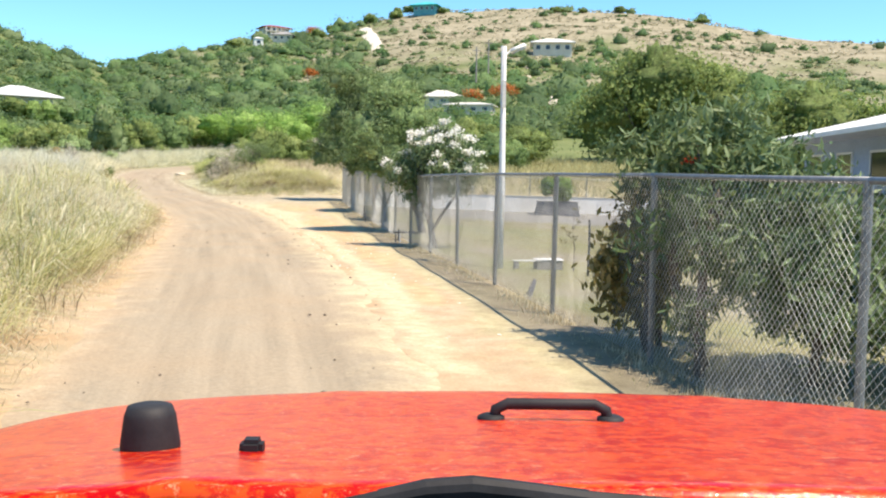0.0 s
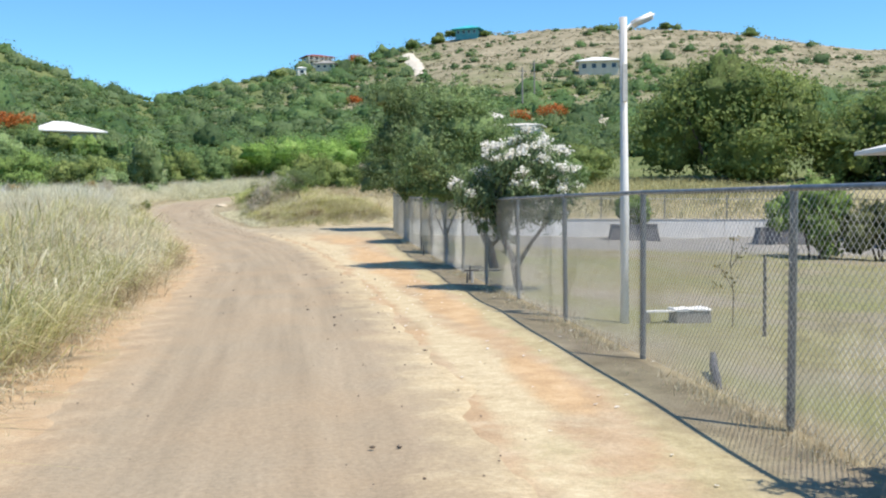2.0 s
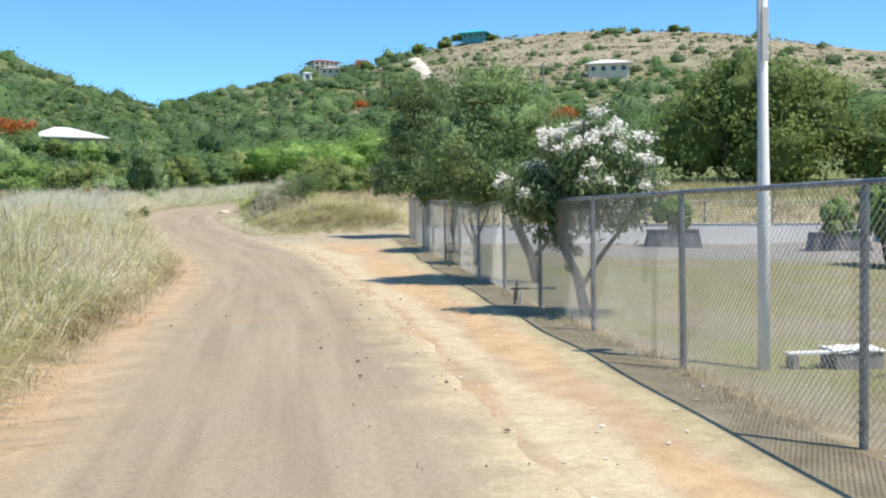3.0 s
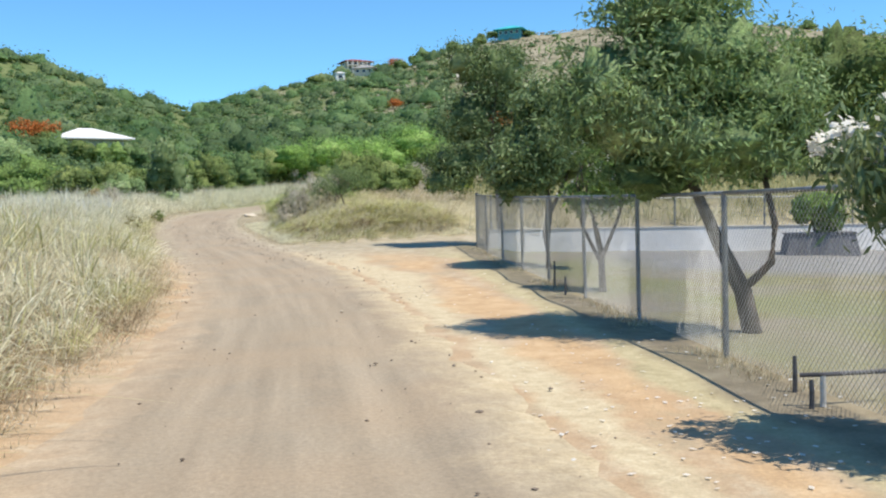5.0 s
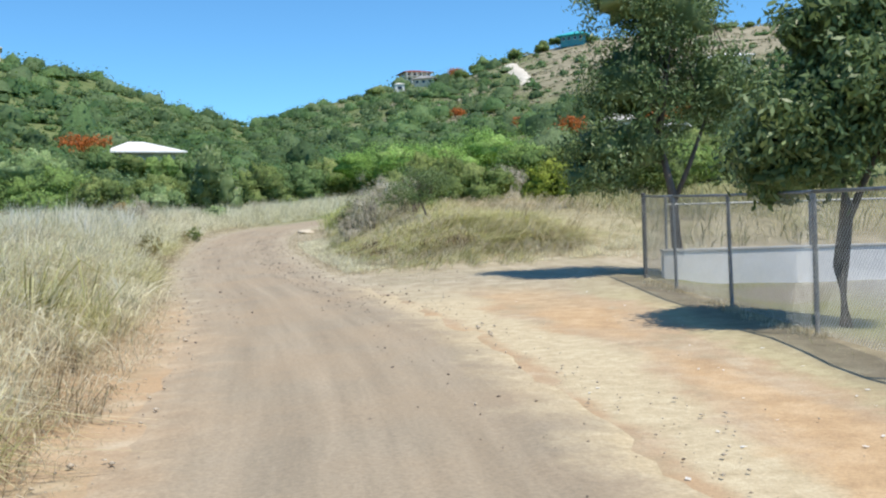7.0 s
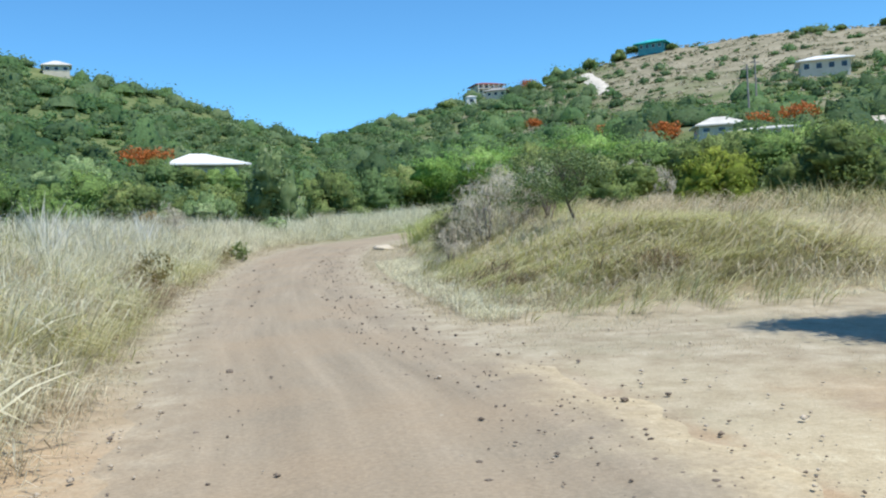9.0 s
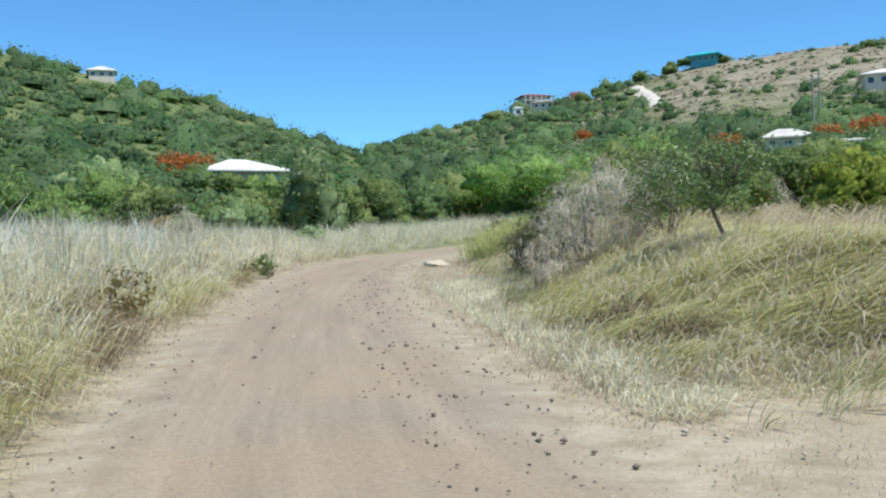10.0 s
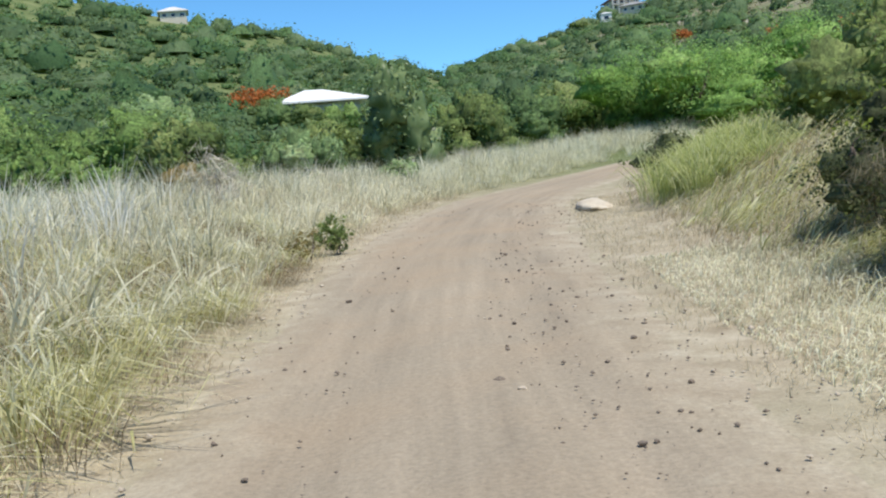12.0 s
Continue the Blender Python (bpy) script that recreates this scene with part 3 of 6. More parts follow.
def far_scrub():
    """Scrub on the slopes: many low clumps of leaves, thinner on the bare hilltop."""
    g = np.random.default_rng(11)
    for name, mat, seed, label in (("hill_scrub", L_HILL, 1, "dense olive-green scrub covering the dry hillsides"), ("hill_thicket", L_HILLG, 2, "patches of fresher green thicket on the hillsides")):
        spots = []
        r = 86.0
        while r < 432:
            cell = np.interp(r, (86, 150, 400), (2.9, 3.8, 5.0))
            turn = np.degrees(cell / r)
            q = np.arange(-45, 36, turn)
            spots.append(np.stack([r + g.uniform(-1.1, 1.1, len(q)) * cell, q + g.uniform(-1.1, 1.1, len(q)) * turn], 1))
            r += cell
        r, a = np.vstack(spots).T
        n = len(r)
        x, y = HUB[0] + r * np.sin(np.radians(a)), HUB[1] + r * np.cos(np.radians(a))
        far = np.interp(a, FAR_A, FAR_R)
        wood = 1 - 0.78 * step(r + waves(x, y, 40, 21) * 45, 225, 285) * step(a + waves(x, y, 50, 22) * 3, 5, 8)
        wood *= 1 - 0.75 * step(waves(x, y, 26, 23), 0.15, 0.5) * step(r, 150, 200) * step(a, -9, -3)
        patch = waves(x, y, 45, 41) + waves(x, y, 13, 42) * 0.6 > 0.15
        wood = np.where(wood < 0.4, np.where(waves(x, y, 26, 43) + waves(x, y, 9, 44) * 0.6 > 0.2, 0.8, 0.08), wood)
        wood *= np.where(patch == (seed == 2), 0.92, 0.0)
        left, right = lane(y)
        keep = (g.uniform(size=n) < wood) & (r < far + 10) & ((x < left - 4) | (x > right + 4) | (y > 124)) & ~((x > 3) & (x < 62) & (y < 100 + 0.4 * x)) & ~((r < 112) & (a > -36) & (a < 3)) & (np.hypot(x + 42.6, y - 153.0) > 7.0)
        for eye, bearing, up, wide in ((EYE_B, 14.25, 5.5, 7), (EYE_B, 16.9, 4.85, 7), (EYE_B, 6.43, 9.5, 9), (EYE_B, 7.07, 9.0, 9), (EYE_B, 7.63, 8.35, 9), (EYE_A, 17.4, 4.4, 5), (EYE_A, 18.4, 3.7, 5), (EYE_B, -0.5, 8.2, 4), (EYE_B, 0.46, 8.75, 7), (EYE_B, 1.0, 8.6, 6), (EYE_B, 10.48, 10.5, 9), (EYE_B, 19.9, 8.3, 7), (EYE_B, -24.5, 10.5, 6), (EYE_B, -20.2, 5.2, 5), (EYE_B, 10.9, 5.3, 5), (EYE_B, 3.06, 8.8, 7), (EYE_B, 16.6, 5.6, 4), (EYE_B, 7.6, 5.7, 4), (EYE_B, 3.13, 6.6, 4)):
            px, py, _ = on_slope(eye, bearing, up)
            d = math.hypot(px - eye[0], py - eye[1])
            keep &= np.hypot(x - px + (px - eye[0]) / d * wide * 0.6, y - py + (py - eye[1]) / d * wide * 0.6) > wide
        x, y, r, a = x[keep], y[keep], r[keep], a[keep]
        s = g.lognormal(0.66, 0.52, len(x)).clip(0.6, 5.0) * np.interp(r, (90, 180), (0.85, 1.0)) * np.where((a > 6) & (r > 235), g.uniform(0.3, 0.75, len(x)), 1.0)
        # low growth below the white-roofed house
        across = np.abs((x + 5.0) * 134.0 + (y - 20.0) * 37.9) / 139.3
        s = np.where((across < 11) & (y < 156), np.minimum(s * 0.8, 2.3), s)
        z = height(x, y, False)
        V, F, T, base = [], [], [], 0
        tone = np.clip(g.normal(0.5, 0.20, len(x)) + 0.22 * waves(x, y, 30, 48), 0, 1)
        near = r < 165
        for sel, count, size in ((near, 124, 0.42), (~near, 52, 0.60)):
            xs, ys, zs, ss = x[sel], y[sel], z[sel], s[sel]
            m = len(xs)
            d = g.normal(size=(m, count, 3))
            d[..., 2] = np.abs(d[..., 2]) * 0.95 - 0.12
            d /= np.linalg.norm(d, axis=2, keepdims=True)
            lump = 1 + 0.20 * np.sin(d[..., 0] * 4.1 + xs[:, None]) * np.sin(d[..., 1] * 3.7 + ys[:, None] * 1.3) + 0.08 * np.sin(d[..., 2] * 7 + xs[:, None] * 2)
            rad = ss[:, None] * lump * g.uniform(0.70, 1.04, (m, count))
            tall = np.where(g.uniform(size=m) < 0.12, 1.2, g.uniform(0.5, 0.95, m))[:, None]
            c = np.stack([xs[:, None] + d[..., 0] * rad, ys[:, None] + d[..., 1] * rad, zs[:, None] + d[..., 2] * rad * tall + 0.17 * ss[:, None]], -1).reshape(-1, 3)
            sz = np.repeat(np.clip(ss / 2.1, 0.6, 1.3), count) * size
            v, f = leaf_quads(c, sz, g, 1.5, 0.0, d.reshape(-1, 3) + np.array((0.0, 0.0, 0.5)), 0.5)
            T.append(np.repeat(tone[sel], count * 4))
            # the close-set inside of each clump
            q, e = np.meshgrid(np.arange(9) * 0.6981, np.array((-0.12, 0.35, 0.8, 1.2, 1.54)))
            k = np.stack([np.cos(e) * np.cos(q), np.cos(e) * np.sin(q), np.sin(e)], -1).reshape(-1, 3)
            bulge = 0.70 * g.uniform(0.80, 1.12, (m, 45)) * ss[:, None] * (1 + 0.20 * np.sin(k[:, 0] * 4.1 + xs[:, None]) * np.sin(k[:, 1] * 3.7 + ys[:, None] * 1.3) + 0.08 * np.sin(k[:, 2] * 7 + xs[:, None] * 2))
            cv = np.stack([xs[:, None] + k[:, 0] * bulge, ys[:, None] + k[:, 1] * bulge, zs[:, None] + k[:, 2] * bulge * tall + 0.11 * ss[:, None]], -1).reshape(-1, 3)
            ii, jj = np.meshgrid(np.arange(4), np.arange(9), indexing="ij")
            cf = np.stack([ii * 9 + jj, ii * 9 + (jj + 1) % 9, (ii + 1) * 9 + (jj + 1) % 9, (ii + 1) * 9 + jj], -1).reshape(-1, 4)
            cf = (cf[None] + 45 * np.arange(m)[:, None, None]).reshape(-1, 4)
            V.append(v)
            F.append(f + base)
            base += len(v)
            V.append(cv)
            F.append(cf + base)
            T.append(np.repeat(tone[sel], 45))
            base += len(cv)
        me = array_mesh(name, np.vstack(V), np.vstack(F))
        me.attributes.new("tone", "FLOAT", "POINT").data.foreach_set("value", np.concatenate(T).astype(np.float32))
        tagged(obj(name, me, mat, smooth=True), label, "scrub", kind="stuff")


far_scrub()



def hill_tussocks():
    """Low dry growth on the bare upper slope."""
    g = np.random.default_rng(12)
    n = 11000
    r, a = np.sqrt(g.uniform(215 ** 2, 408 ** 2, n)), g.uniform(1, 36, n)
    x, y = HUB[0] + r * np.sin(np.radians(a)), HUB[1] + r * np.cos(np.radians(a))
    keep = (waves(x, y, 14, 45) + waves(x, y, 4, 46) * 0.5 > -0.25) & (r < np.interp(a, FAR_A, FAR_R) + 12)
    x, y = x[keep], y[keep]
    n, per = len(x), 5
    s = g.lognormal(-0.55, 0.4, n).clip(0.25, 1.3)
    tone = np.clip(0.5 + 0.35 * waves(x, y, 18, 47) + g.normal(0, 0.18, n), 0, 1)
    d = g.normal(size=(n, per, 3))
    d[..., 2] = np.abs(d[..., 2]) * 0.4
    d /= np.linalg.norm(d, axis=2, keepdims=True)
    c = np.stack([x, y, height(x, y, False)], 1)[:, None] + d * s[:, None, None] * np.array((0.7, 0.7, 0.45))
    v, f = leaf_quads(c.reshape(-1, 3), np.repeat(s, per) * 0.95, g, 1.3, 0.0, d.reshape(-1, 3) * 0.4 + np.array((0, 0, 0.8)), 0.7)
    me = array_mesh("hill_tussocks", v, f)
    me.attributes.new("tone", "FLOAT", "POINT").data.foreach_set("value", np.repeat(tone, per * 4).astype(np.float32))
    tagged(obj("hill_tussocks", me, L_TUSSOCK), "low dry grey-brown growth on the bare hilltop", "scrub", kind="stuff")


hill_tussocks()
# ---- chain-link fence along the yard ----
RAIL, BAY = 1.68, 3.05


def post_mesh(r, h, cap):
    bm = bmesh.new()
    tube(bm, [(0, 0, -0.15), (0, 0, h)], [r, r], 10)
    if cap:
        tube(bm, [(0, 0, h), (0, 0, h + 0.012), (0, 0, h + 0.03)], [r * 1.25, r * 1.2, r * 0.4], 10)
    me = bpy.data.meshes.new("post")
    bm.to_mesh(me)
    bm.free()
    return me


def link_mesh(w, h, pitch=0.066, wire=0.0024):
    """Chain link for one bay along +y: two families of slanting wires, woven a wire's width apart."""
    V, F = [], []
    for lean in (1, -1):
        for c in np.arange(-h, w + h, pitch):
            # line y = c + lean' * z from z = 0 to h, clipped to 0 <= y <= w
            z0, z1 = 0.0, h
            y0, y1 = (c, c + h) if lean == 1 else (c + h, c)
            pts = []
            for t in (0.0, 1.0):
                pts.append((y0 + (y1 - y0) * t, z0 + (z1 - z0) * t))
            lo, hi = 0.0, 1.0
            dy = y1 - y0
            ta, tb = sorted(((0 - y0) / dy, (w - y0) / dy))
            lo, hi = max(lo, ta), min(hi, tb)
            if hi - lo < 0.02:
                continue
            p = np.array([(0.0, y0 + dy * t, h * t) for t in (lo, hi)])
            p[:, 0] += 0.002 * lean
            k = len(V)
            for q in p:
                for ang in (0, 2.094, 4.189):
                    V.append((q[0] + wire * math.cos(ang), q[1] + wire * math.sin(ang) * 0.7, q[2] + wire * math.sin(ang) * 0.7))
            for s in range(3):
                F.append((k + s, k + (s + 1) % 3, k + 3 + (s + 1) % 3, k + 3 + s))
    return array_mesh("chain_link_mesh", V, F)


fence = thing("chain_link_fence", (0, 0, 0), "galvanised chain-link fence with steel posts and top rail", "fence")
thin, thick = post_mesh(0.030, RAIL, False), post_mesh(0.045, RAIL + 0.04, True)
thin.materials.append(GALV)
thick.materials.append(DARKPOST)
link = link_mesh(BAY, RAIL - 0.06)
link.materials.append(WIRE)
POSTS = [k * BAY for k in range(-4, 14)] + [42.0]
for k, y in enumerate(POSTS):
    last = k == len(POSTS) - 1
    p = obj("post", thick if last else thin, GALV, fence, "dark weathered corner post" if last else "")
    lean = random.uniform(-0.5, 0.5)
    p.matrix_basis = pose(0, y, float(height(0.0, y)), lean, random.uniform(-0.6, 0.6), random.uniform(0, 90))
    if last:
        continue
    y2 = POSTS[k + 1]
    z1, z2 = float(height(0.0, y)), float(height(0.0, y2))
    bm = bmesh.new()
    tube(bm, [(0, y, z1 + RAIL), (0, (y + y2) / 2, (z1 + z2) / 2 + RAIL - 0.004), (0, y2, z2 + RAIL)], [0.022] * 3, 8)
    part("top_rail", bm, GALV, fence, smooth=True)
    ln = obj("chain_link_mesh", link, WIRE, fence)
    sh = (z2 - z1) / (y2 - y)
    ln.matrix_basis = Matrix.Translation((-0.034, y, z1 + 0.05)) @ Matrix(((1, 0, 0, 0), (0, (y2 - y) / BAY, 0, 0), (0, sh, 1, 0), (0, 0, 0, 1)))

# ---- low wall with a fence on it behind the yard ----
WALL_A, WALL_B, WALL_H = (0.35, 41.9), (34.0, 41.9), 0.56
wall = thing("yard_wall", (WALL_A[0], WALL_A[1], float(height(*WALL_A)) - 0.02), "low white concrete wall at the back of the yard", "wall", kind="structure",
             turn=math.degrees(math.atan2(WALL_B[1] - WALL_A[1], WALL_B[0] - WALL_A[0])))
wl_len = math.dist(WALL_A, WALL_B)
bm = bmesh.new()
for k in range(9):
    box(bm, wl_len * k / 9, wl_len * (k + 1) / 9 - 0.012, 0, 0.2, -0.3, WALL_H, 0.012)
part("wall_body", bm, WHITEPAINT, wall)
wall.matrix_basis = wall.matrix_basis @ pose(0, 0, 0, 0, 1.0, 0)
bm = bmesh.new()
box(bm, -0.02, wl_len + 0.02, -0.025, 0.225, WALL_H, WALL_H + 0.05, 0.012)
part("coping", bm, CONCRETE, wall)
back = thing("wall_fence", (WALL_A[0], WALL_A[1], float(height(*WALL_A)) + WALL_H + 0.02), "galvanised chain-link fence standing on the low wall", "fence",
             turn=math.degrees(math.atan2(WALL_B[1] - WALL_A[1], WALL_B[0] - WALL_A[0])))
back.matrix_basis = back.matrix_basis @ pose(0, 0, 0, 0, 1.0, 0)
short = post_mesh(0.028, 0.95, False)
short.materials.append(GALV)
link2 = link_mesh(3.0, 0.92, 0.09, 0.002)
link2.materials.append(WIRE)
for k in range(11):
    p = obj("post", short, GALV, back)
    p.matrix_basis = pose(0.1 + 3.0 * k, 0.1, 0.16)
    if k < 10:
        q = obj("chain_link_mesh", link2, WIRE, back)
        q.matrix_basis = pose(0.1 + 3.0 * k, 0.1, 0.0, 0, 0, -90)
        bm = bmesh.new()
        tube(bm, [(0.1 + 3.0 * k, 0.1, 0.93), (3.1 + 3.0 * k, 0.1, 0.93)], [0.018] * 2, 6)
        part("top_rail", bm, GALV, back)

# ---- trees and shrubs ----
def limbs(bm, g, base, tips, r0, bend=0.12, sides=6):
    """Branches from base to each tip, bending on the way."""
    base = Vector(base)
    for t in tips:
        t = Vector(t)
        d = t - base
        mid = base + d * 0.5 + Vector(g.normal(size=3)) * bend * d.length + Vector((0, 0, 0.08 * d.length))
        r = r0 * g.uniform(0.45, 0.8)
        tube(bm, [base, base + (mid - base) * 0.5, mid, t], [r, r * 0.8, r * 0.55, r * 0.15], sides)


def lumps(blobs, size, g):
    """An uneven closed form inside each blob (x, y, z, rx, ry, rz), at size times its radii."""
    b = np.asarray(blobs, float)
    q, e = np.meshgrid(np.arange(18) * 0.34907, np.linspace(-1.45, 1.45, 12))
    k = np.stack([np.cos(e) * np.cos(q), np.cos(e) * np.sin(q), np.sin(e)], -1).reshape(-1, 3)
    r = size * (1 + 0.22 * np.sin(k[:, 0] * 6.1 + b[:, :1] * 3) * np.sin(k[:, 1] * 5.7 + b[:, 1:2] * 5) + 0.12 * np.sin(k[:, 2] * 9 + b[:, :1] * 7)) * g.uniform(0.74, 1.13, (len(b), len(k)))
    v = b[:, None, :3] + k[None] * b[:, None, 3:] * r[..., None]
    i, j = np.meshgrid(np.arange(11), np.arange(18), indexing="ij")
    f = np.stack([i * 18 + j, i * 18 + (j + 1) % 18, (i + 1) * 18 + (j + 1) % 18, (i + 1) * 18 + j], -1).reshape(-1, 4)
    f = (f[None] + len(k) * np.arange(len(b))[:, None, None]).reshape(-1, 4)
    v = v.reshape(-1, 3)
    v[:, 2] = np.maximum(v[:, 2], 0.0)
    return v, f


def tree(name, at, stems, blobs, leaf, count, clumps, material, label, category="tree", bark=BARK, seed=1, droop=0.3, long=2.2,
         blossom=None, spread=0.28, shell=0.72, group="", twigs=26, core=0.0, hold=0.55):
    """A tree or shrub: trunk, limbs and a crown of leaves in clumps. Places are relative to at; stems: lists of (x, y, z, radius)."""
    g = np.random.default_rng(seed)
    x, y = at
    ob = thing(name, (x, y, float(height(x, y))), label, category, group)
    pts, mids, own = clump_points(blobs, clumps, count, g, spread, shell)
    low = pts[:, 2] > 0.05
    pts, own = pts[low], own[low]
    hub = np.average(np.asarray(blobs)[:, :3], axis=0)
    for st in stems:
        bm = bmesh.new()
        tube(bm, [(p[0], p[1], p[2]) for p in st], [p[3] for p in st], 9)
        part("trunk" if st[0][2] < 0.1 else "limb", bm, bark, ob, smooth=True)
    bm = bmesh.new()
    ends = [st[-1] for st in stems]
    for e in ends:
        near = sorted(mids.tolist(), key=lambda m: (m[0] - e[0]) ** 2 + (m[1] - e[1]) ** 2)[: max(6, twigs // len(ends))]
        limbs(bm, g, e[:3], near, e[3] * 1.05)
    tagged(part("branchwork", bm, bark, ob, smooth=True), kind="stuff")
    near, far = pts - mids[own], pts - hub
    way = near / (np.linalg.norm(near, axis=1, keepdims=True) + 1e-6) + 0.5 * far / (np.linalg.norm(far, axis=1, keepdims=True) + 1e-6) + np.array((0, 0, 0.3))
    way /= np.linalg.norm(way, axis=1, keepdims=True) + 1e-6
    v, f = leaf_quads(pts, leaf, g, long, droop, way, hold)
    if core:
        # close-set leaf masses inside the crown
        cv, cf = lumps(blobs, core, g)
        f = np.vstack([f, cf + len(v)])
        v = np.vstack([v, cv])
    obj("crown", array_mesh("crown", v, f), material, ob)
    if blossom:
        mat, heads, per, size, flat = blossom
        off = mids - hub
        top = mids[np.argsort(-(0.75 * off[:, 2] + 0.55 * np.hypot(off[:, 0], off[:, 1]) + g.normal(size=len(mids)) * flat))][:heads] * 1.0
        top = hub + (top - hub) * 1.10 + np.array((0, 0, 0.06))
        c = np.repeat(top, per, 0) + g.normal(size=(heads * per, 3)) * size * np.array((0.6, 0.6, 0.4))
        v, f = leaf_quads(c, size * 0.62, g, 1.15, 0.0, np.tile((0.3, -0.3, 0.9), (len(c), 1)), 0.55)
        tagged(obj("blossom", array_mesh("blossom", v, f), mat, ob, "clusters of blossom"), kind="stuff")
    return ob


# shrub with red bracts, growing through the near fence bays
tree("red_flowering_shrub", (0.75, 2.5), [[(-0.5, 0.1, -0.1, 0.05), (-0.45, 0.2, 0.9, 0.04), (-0.3, 0.3, 1.6, 0.03)], [(0.3, -0.3, -0.1, 0.05), (0.4, -0.3, 1.0, 0.03)], [(-0.2, 0.5, -0.1, 0.04), (-0.5, 0.7, 0.8, 0.03)], [(1.2, -0.6, -0.1, 0.05), (1.3, -0.5, 0.9, 0.03)]],
     [(-0.2, 1.5, 1.85, 0.6, 0.75, 0.55), (0.35, 1.2, 1.7, 0.7, 0.8, 0.55), (-0.1, 0.6, 1.85, 0.6, 0.75, 0.5), (-0.35, 0.5, 1.0, 0.5, 0.75, 0.85), (0.2, -0.3, 1.3, 0.6, 0.8, 0.5), (0.1, -0.6, 0.85, 0.6, 0.7, 0.6), (0.9, -0.2, 1.2, 0.8, 1.0, 0.5), (0.8, -0.3, 0.75, 0.9, 1.1, 0.6), (1.7, -0.6, 1.05, 0.9, 1.1, 0.45), (1.9, -0.6, 0.75, 1.0, 1.1, 0.5)],
     0.13, 35000, 460, L_SHRUB, "dark green shrub with red flowers behind the fence", "shrub", seed=3, droop=1.0, long=4.2, blossom=(REDFLOWER, 18, 22, 0.055, 1.1), spread=0.17, shell=0.8, hold=0.45)
# bronze foliage in front of the same shrub
tree("bronze_leaved_shrub", (0.28, 3.8), [[(0, 0, -0.1, 0.04), (-0.15, 0.1, 0.8, 0.028)], [(0.2, 0.2, -0.1, 0.04), (0.2, 0.3, 0.9, 0.025)], [(-0.1, -0.2, -0.1, 0.035), (-0.2, -0.4, 0.9, 0.022)]],
     [(-0.12, 0.1, 0.75, 0.42, 0.55, 0.62), (0.1, 0.15, 1.25, 0.42, 0.55, 0.4)], 0.10, 3300, 130, L_BRONZE, "bronze-leaved shrub pressed against the chain-link fence", "shrub", seed=4, droop=0.7, spread=0.2, shell=0.78)
# white frangipani-like tree at the fence
tree("white_flowering_tree", (0.32, 16.9), [[(0.05, 0.0, -0.1, 0.085), (-0.02, 0.25, 0.55, 0.07), (-0.25, 0.75, 1.25, 0.05)], [(0.0, 0.12, 0.38, 0.045), (0.25, -0.05, 0.85, 0.036), (0.6, -0.2, 1.35, 0.026)], [(0.0, 0.2, 0.45, 0.05), (-0.3, 0.1, 1.2, 0.035)]],
     [(-0.35, 0.6, 1.75, 0.72, 0.85, 0.6), (0.35, -0.1, 1.9, 0.82, 0.9, 0.7), (0.0, 0.2, 2.4, 0.72, 0.8, 0.42), (-0.25, 0.45, 1.35, 0.4, 0.5, 0.5), (-0.12, 0.2, 0.85, 0.16, 0.2, 0.3), (0.3, -0.1, 1.5, 0.5, 0.5, 0.35)],
     0.125, 19000, 230, L_SHRUB, "small tree covered in white blossom beside the fence", seed=5, droop=1.6, long=4.8, blossom=(WHITEFLOWER, 110, 60, 0.09, 0.34), spread=0.2, shell=0.74)
# grey-green tree with a leaning trunk
tree("leaning_tree", (1.05, 23.1), [[(0, 0, -0.15, 0.13), (-0.1, 0.1, 0.5, 0.11), (-0.42, 0.15, 1.2, 0.085), (-0.7, 0.2, 1.9, 0.06)], [(-0.12, 0.1, 0.52, 0.06), (0.03, 0.03, 0.66, 0.052), (0.2, -0.05, 0.86, 0.047), (0.25, -0.05, 1.3, 0.042), (0.15, 0.0, 1.9, 0.035)]],
     [(-1.35, 0.2, 2.6, 1.15, 1.3, 0.75), (-0.6, 0.1, 3.35, 1.25, 1.4, 0.95), (0.1, -0.2, 2.75, 0.85, 1.1, 0.8), (-0.55, -0.4, 2.3, 1.3, 1.1, 0.55), (-1.15, 0.3, 1.95, 0.8, 0.8, 0.45), (-1.75, 0.2, 3.0, 0.75, 0.9, 0.75), (-0.95, 0.2, 4.0, 1.05, 1.1, 0.8), (0.15, 0.0, 2.15, 0.6, 0.7, 0.35)],
     0.105, 29000, 460, L_GREY, "grey-green tree with a leaning forked trunk", seed=6, droop=0.6, long=4.0, spread=0.16, shell=0.75, core=0.55)
tree("flowering_sapling", (0.55, 28.45), [[(0, 0, -0.1, 0.075), (0.0, 0.05, 0.7, 0.06), (-0.12, 0.15, 1.4, 0.035)], [(0, 0.05, 0.5, 0.04), (-0.3, 0.2, 1.2, 0.025)], [(0, 0, 0.6, 0.04), (0.35, 0.0, 1.4, 0.025)]],
     [(-0.1, 0.2, 1.75, 0.6, 0.65, 0.4), (0.35, 0.0, 1.95, 0.6, 0.6, 0.5), (0.1, 0.1, 2.4, 0.5, 0.5, 0.35)], 0.11, 3400, 110, L_FRESH, "small forked tree with a few white flowers", seed=7, droop=0.6, long=2.8, blossom=(WHITEFLOWER, 26, 26, 0.07, 0.5), spread=0.2, shell=0.8)
